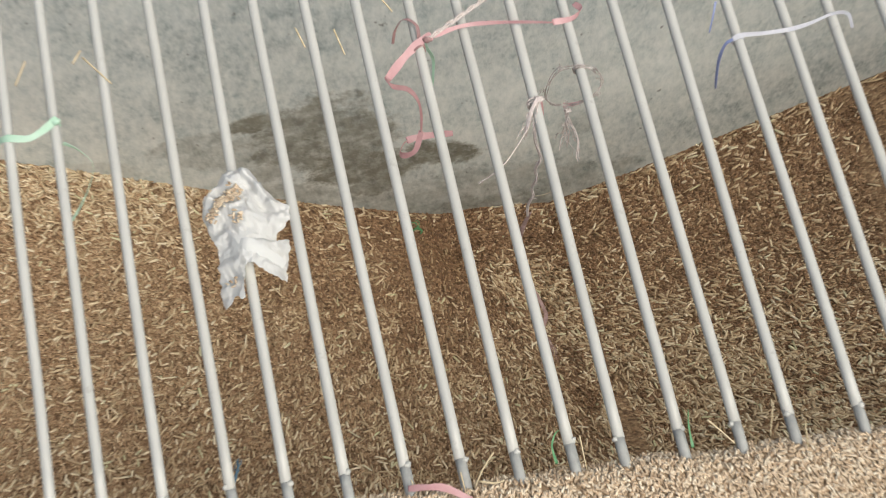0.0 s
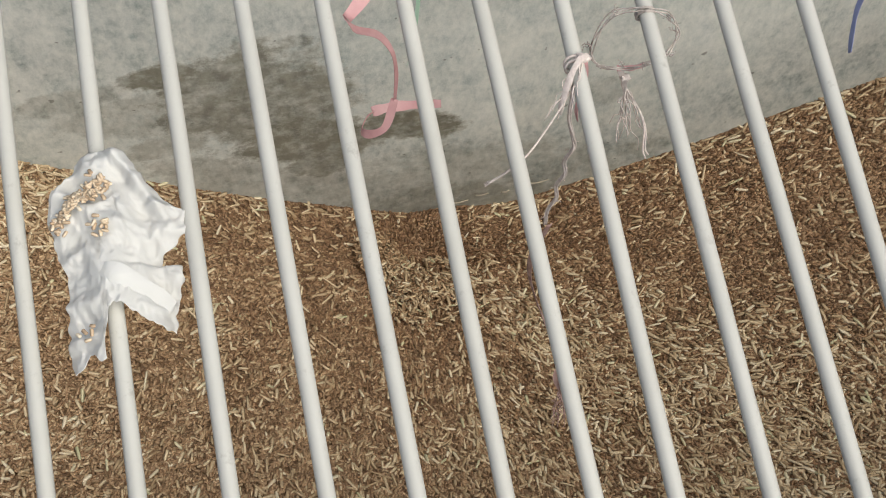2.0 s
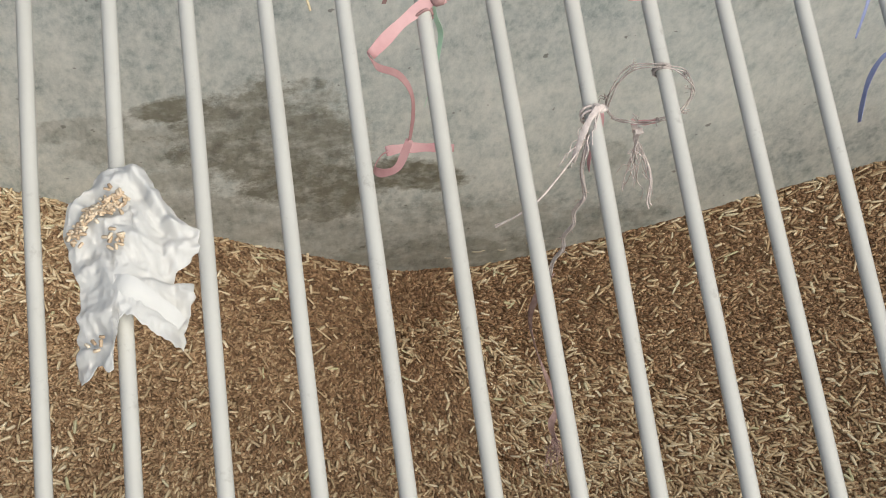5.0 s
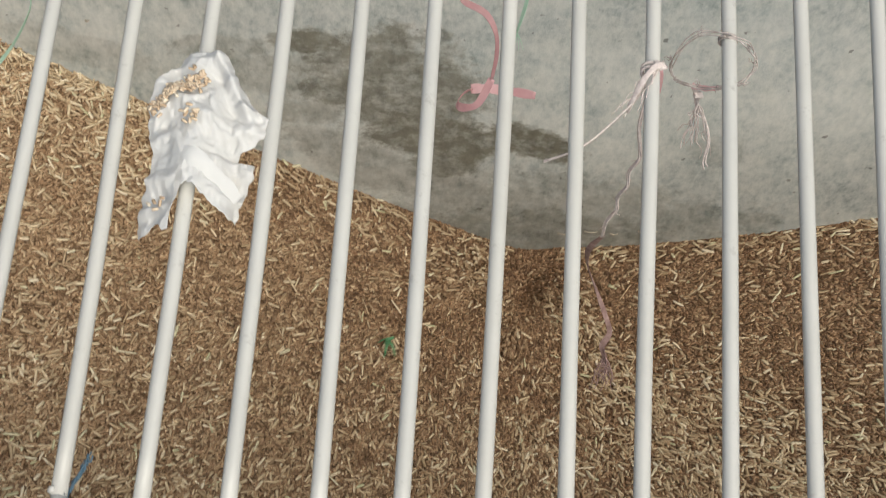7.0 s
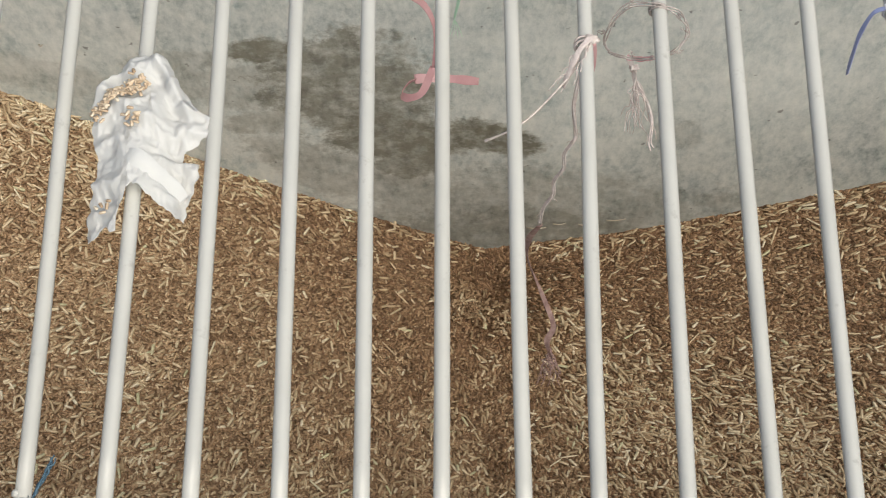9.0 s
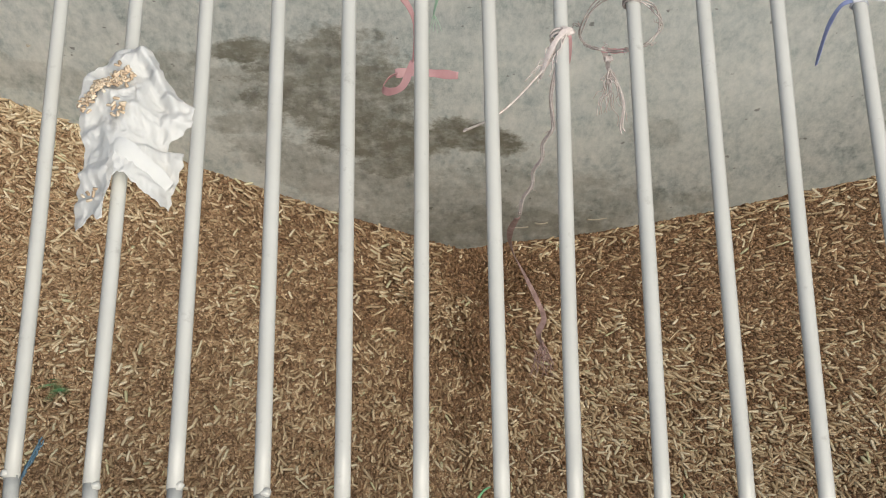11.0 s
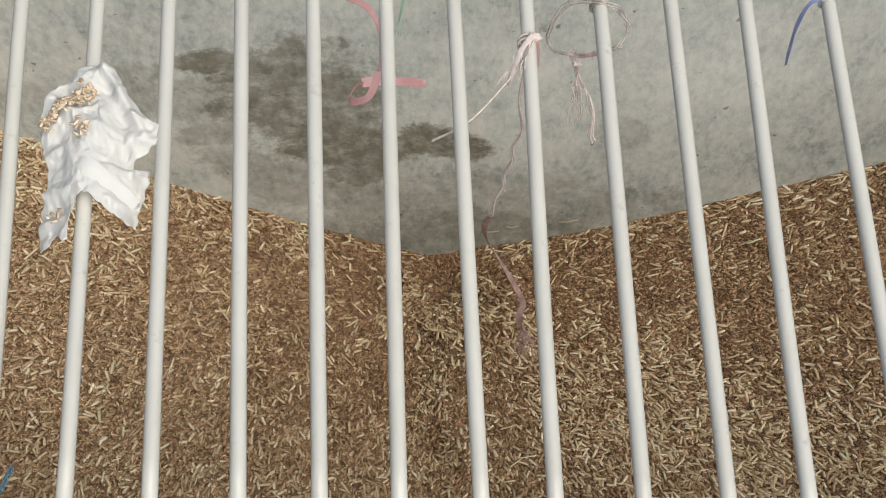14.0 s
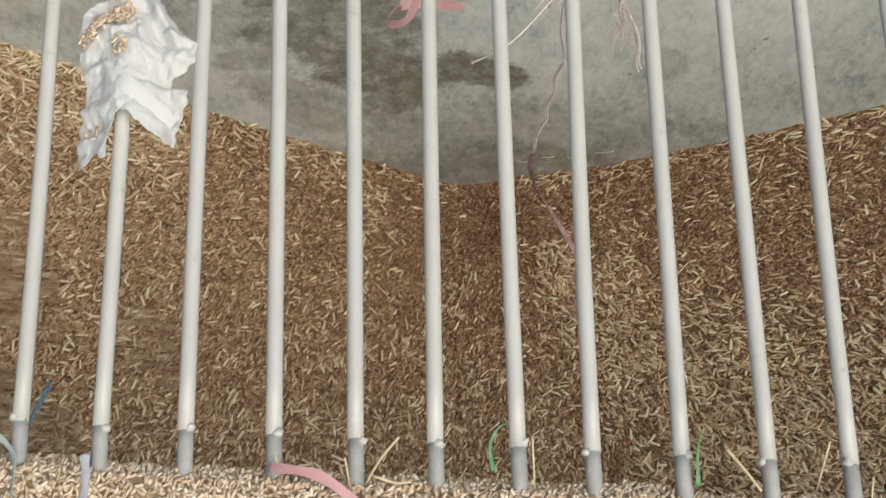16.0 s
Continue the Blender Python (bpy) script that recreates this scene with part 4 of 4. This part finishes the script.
def rim_scraps():
    for pts in (
        [(0.188, -0.316, 0.045), (0.190, -0.332, 0.012)],
        [(0.226, -0.303, 0.048), (0.212, -0.314, 0.032), (0.200, -0.327, 0.012)],
        [(0.207, -0.322, 0.016), (0.222, -0.326, 0.012), (0.233, -0.325, 0.010)],
        [(0.320, -0.300, 0.032), (0.321, -0.332, 0.010)],
        [(0.458, -0.310, 0.022), (0.470, -0.322, 0.014), (0.482, -0.338, 0.010)],
        [(0.527, -0.312, 0.042), (0.521, -0.338, 0.010)],
        [(0.557, -0.335, 0.03), (0.556, -0.36, 0.012)],
        [(0.136, -0.306, 0.02), (0.139, -0.318, 0.012)],
    ):
        straw(pts, 0.0009 if len(pts) == 2 else 0.0012)
    for pts in (
        [(-0.215, 0.30, 0.012), (-0.232, 0.274, 0.004)], [(-0.147, 0.29, 0.012), (-0.118, 0.25, 0.006)], [(-0.16, 0.285, 0.01), (-0.148, 0.30, 0.012)],
        [(0.11, 0.275, 0.008), (0.117, 0.25, 0.0)], [(0.155, 0.262, 0.009), (0.162, 0.232, -0.004)], [(0.215, 0.30, 0.008), (0.229, 0.276, 0.0)],
    ):
        straw(pts, 0.0013)
    for name, pts in (("grass_blade", [(0.292, -0.318, 0.006), (0.290, -0.302, 0.018), (0.296, -0.29, 0.02), (0.302, -0.284, 0.012)]), ("grass_blade", [(0.438, -0.332, 0.006), (0.4385, -0.31, 0.014), (0.444, -0.29, 0.008)])):
        bm = bmesh.new()
        strip(bm, pts, 0.003, (1, 0, 0), 40, 0.0002, 0.3, 0.2)
        tagged(mesh_object(name, bm, M_LEAF, True), "bent green grass blade at the pit's rim", "grass blade")
    bm = bmesh.new()
    strip(bm, [(0.131, -0.313, 0.014), (0.150, -0.318, 0.024), (0.170, -0.324, 0.026), (0.190, -0.338, 0.018), (0.20, -0.352, 0.016)], 0.0062, (0, 1, 0.1), 35, taper=1.5, curl=0.15)
    tagged(mesh_object("pink_tape_scrap", bm, M_PINK, True), "crumpled pink tape scrap lying on the wheat", "tape scrap")
    bm = bmesh.new()
    strip(bm, [(-0.001, -0.302, 0.022), (0.0, -0.318, 0.018), (-0.001, -0.345, 0.018)], 0.007, (1, 0, 0.2), 30, curl=0.3)
    tagged(mesh_object("pale_tape_scrap", bm, M_LILAC, True), "pale grey tape scrap over a bar end", "tape scrap")
    bm = bmesh.new()
    strip(bm, [(-0.068, -0.283, 0.012), (-0.056, -0.296, 0.014), (-0.052, -0.312, 0.018), (-0.053, -0.345, 0.018)], 0.004, (1, 0, 0.2), 50, curl=0.3)
    tagged(mesh_object("pale_tape_scrap", bm, M_TEAL_PALE, True), "grey-green tape scrap tied to a bar end", "tape scrap")
    root = tagged(new("blue_fibres"), "small tuft of blue fibres beside a grate bar", "fibres")
    bm = bmesh.new()
    for k in range(5):
        strand(bm, (-0.051 - 0.001 * k, -0.256 - 0.003 * k, -0.02), (-0.042 - 0.002 * k, -0.231 + 0.004 * (k % 2), -0.026 - 0.003 * k), 0, 0.002, 0.001, 200 + k)
    part("fibre", bm, M_TEAL, root)


M_HUSK = plain("pale husk", (0.5, 0.45, 0.38), (0.68, 0.62, 0.53), 0.6, 80, 0, 0.3)
M_TEAL_PALE = plain("grey-green tape", (0.25, 0.32, 0.3), (0.45, 0.52, 0.5), 0.45, 50)


def wall_straws():
    """Bits of straw stuck to the foot of the wall."""
    for x, z, L, a in ((0.405, -1.072, 0.02, 5), (0.49, -1.06, 0.03, 8), (0.37, -1.085, 0.03, 0), (0.44, -1.075, 0.012, 4), (-0.262, -0.552, 0.004, 0)):
        bm = bmesh.new()
        c, s = math.cos(radians(a)) * L / 2, math.sin(radians(a)) * L / 2
        tube(bm, [(x - c, Y_WALL - 0.003, z - s), (x, Y_WALL - 0.005, z + 0.001), (x + c, Y_WALL - 0.003, z + s)], 0.0014, 5, 0.7, 3)
        tagged(mesh_object("straw", bm, M_HUSK, True), "short straw stuck to the pit wall", "straw", "wall straws")


CASCADE = []


def cascades():
    """Rafts of grain that rush in from the west when a new load is tipped in."""
    rng = np.random.default_rng(31)
    n = 170
    r, a = 0.05 * np.sqrt(rng.random(n)), rng.uniform(0, 2 * np.pi, n)
    places = np.stack([r * np.cos(a) * 1.3, r * np.sin(a) * 0.9, rng.uniform(0.001, 0.008, n)], -1)
    ang = rng.normal(0, 0.6, n)
    along = np.stack([np.cos(ang), np.sin(ang), rng.normal(0, 0.2, n)], -1)
    along /= np.linalg.norm(along, axis=1)[:, None]
    chip = rng.random(n) < 0.25
    me = pieces_mesh("rushing_raft", places, along, np.tile([0.0, 0, 1], (n, 1)), np.where(chip, rng.uniform(0.01, 0.02, n), rng.uniform(0.007, 0.0095, n)),
                     rng.uniform(0.003, 0.0042, n), [M_GRAIN, M_CHAFF], chip)
    for first, last, count in ((10.55, 11.35, 30), (15.3, 15.6, 26)):
        for k in range(count):
            ob = tagged(new("grain_rush", me), "patch of grain rushing down the slope", "grain", "rushing grain", "stuff")
            CASCADE.append((ob, rng.uniform(first, last), rng.uniform(-0.3, 0.22), rng.uniform(0.0, 0.16), rng.uniform(0.8, 1.1)))


FLOATERS = []


def falling_scraps():
    bm = bmesh.new()
    strip(bm, [(-0.016, 0.004, 0), (-0.005, 0, 0.004), (0.008, -0.002, 0.003), (0.018, 0.003, 0)], 0.02, (0, 1, 0.2), 60, 0.0004, 0.6, 0.4)
    flake = tagged(mesh_object("chaff_flake", bm, M_HUSK, True), "pale dry husk flake sliding over the grain", "husk")
    bm = bmesh.new()
    for a, f in ((20, 0.7), (65, 1.1), (108, 0.85), (200, 0.5)):
        c, s = math.cos(radians(a)), math.sin(radians(a))
        strip(bm, [(0, 0, 0.001), (0.014 * c * f, 0.014 * s * f, 0.008), (0.026 * f * c - 0.006 * s, 0.028 * f * s, 0.001)], 0.0065, (-s, c, 0.4), 40, 0.0003, 0.3, 0.4)
    leaf = tagged(mesh_object("green_leaf", bm, M_LEAF, True), "torn green leaf carried down by the grain", "leaf")
    more = [tagged(new("green_leaf", leaf.data), "torn green leaf carried down by the grain", "leaf") for _ in range(2)]
    FLOATERS.extend((flake, leaf, *more))


walls()
ground()
grate()
grain_bed()
edge_chips()
ledge()
plastic_scrap()
pink_ribbon()
green_tail()
twine()
blue_ribbon()
rim_scraps()
wall_straws()
grain_clumps()
cascades()
falling_scraps()


def surface(x, y, lift, turn, t=6.6):
    nrm = Vector(slope_normal(np.array([x]), np.array([y]))[0])
    return Matrix.Translation((x, y, float(grain_height(x, y, t)) + lift)) @ nrm.to_track_quat("Z", "Y").to_matrix().to_4x4() @ pose(0, 0, 0, 0, 0, turn)


def sway(ob, pivot, rows):
    """Turns a hanging part about its upper end: rows of seconds, turn about x and y in degrees, and the shift of that end."""
    p = Vector(pivot)
    walk(ob, [(t, Matrix.Translation(p + Vector(d)) @ pose(0, 0, 0, rx, ry, 0) @ Matrix.Translation(-p)) for t, rx, ry, d in rows])


def cascade_rows(start, y, far, speed):
    """A raft that comes tumbling in from the west and stops to sink at far."""
    begin = surface(-0.8, y, -0.06, 10, 16)
    length = far + 0.8
    rows = [(0, begin), (start, begin)]
    t = start
    for u in (0.33, 0.66, 1.0):
        t = start + length * u / speed
        if t < 16:
            rows.append((t, surface(-0.8 + length * u, y + 0.10 * u, 0.006, 10 + 25 * u, t)))
    if t >= 16:
        u = (16 - start) * speed / length
        return rows + [(16, surface(-0.8 + length * u, y + 0.10 * u, 0.006, 10 + 25 * u, 16))]
    end = surface(far + 0.03, y + 0.11, -0.03, 40, 16)
    return rows + [(t + 0.6, end), (16, end)]


def motions():
    for ob, start, y, far, speed in CASCADE:
        walk(ob, cascade_rows(start, y, far, speed))
    for ob in WEST_SIDE:
        walk(ob, [(t, pose(0, 0, dz)) for t, dz in SINK])
    none = (0, 0, 0)
    moved = (-0.022, -0.018, 0)
    sway(SWAY["long_strand"], (0.3735, 0.113, 0), [(0, -1, 1, none), (1.5, 0.5, 1, none), (3.5, 0, 0, none), (4.7, 0, 0.5, none), (7, -2, 2, none), (9, -4.5, 5.5, none), (12.5, -4, 5, none), (14.5, -2, 5, none), (16, -5, 4, none)])
    sway(SWAY["dirty_end"], (0.360, 0.083, -0.238), [(0, 0, 1, none), (1.5, 1, 0, none), (3.5, 0, 0, none), (4.7, 1, -1, none), (7, 14, -3, (-0.008, -0.008, 0)), (9, 13, -1, moved), (12.5, 14, -6, moved), (14.5, 17, -5, (-0.021, -0.008, 0)), (16, 10, -9, (-0.017, -0.02, 0))])
    sway(SWAY["tassel"], (0.407, 0.121, -0.03), [(0, 0, 3, none), (1.5, -8, -5, none), (3.5, 0, 0, none), (4.7, -2, -2, none), (7, 3, -5, none), (9, -15, -8, none), (12.5, 6, -4, none), (14.5, -16, -6, none), (16, -20, -10, none)])
    for ob, phi, r0, speed in CLUMPS:
        walk(ob, clump_rows(phi, r0, speed))
    flake, leaf, leaf_early, leaf_first = FLOATERS
    walk(flake, [(0, surface(-0.6, 0.1, 0.006, 0, 0)), (10.7, surface(-0.5, 0.1, 0.006, 0, 10.7)), (11.3, surface(-0.038, 0.247, 0.03, 40, 11.3)), (11.5, surface(0.076, 0.335, 0.03, 60, 11.5)),
                 (11.9, surface(0.2, 0.38, 0.01, 90, 11.9)), (12.6, surface(0.29, 0.44, -0.03, 120, 12.6)), (16, surface(0.29, 0.44, -0.05, 120, 16))])
    walk(leaf, [(0, surface(-0.6, -0.05, 0.006, 0, 0)), (10.6, surface(-0.5, -0.05, 0.006, 0, 10.6)), (11.3, surface(0.02, 0.195, 0.022, 40, 11.3)), (11.5, surface(0.063, 0.217, 0.022, 55, 11.5)),
                (12.5, surface(0.278, 0.42, 0.022, 90, 12.5)), (13.0, surface(0.293, 0.452, 0.004, 110, 13.0)), (13.4, surface(0.295, 0.455, -0.05, 115, 13.4)), (16, surface(0.29, 0.45, -0.06, 120, 16))])
    walk(leaf_early, [(0, surface(-0.55, 0.0, 0.005, 20, 0)), (5.2, surface(-0.5, 0.0, 0.005, 20, 5.2)), (7.0, surface(0.113, 0.25, 0.012, 80, 7.0)), (8.2, surface(0.24, 0.38, 0.006, 120, 8.2)),
                      (8.8, surface(0.29, 0.45, -0.04, 130, 8.8)), (16, surface(0.29, 0.45, -0.06, 130, 16))])
    walk(leaf_first, [(0, surface(0.245, 0.445, 0.012, 10, 0)), (0.6, surface(0.27, 0.45, 0.006, 30, 0.6)), (1.2, surface(0.29, 0.45, -0.04, 50, 1.2)), (16, surface(0.29, 0.45, -0.06, 60, 16))])


motions()
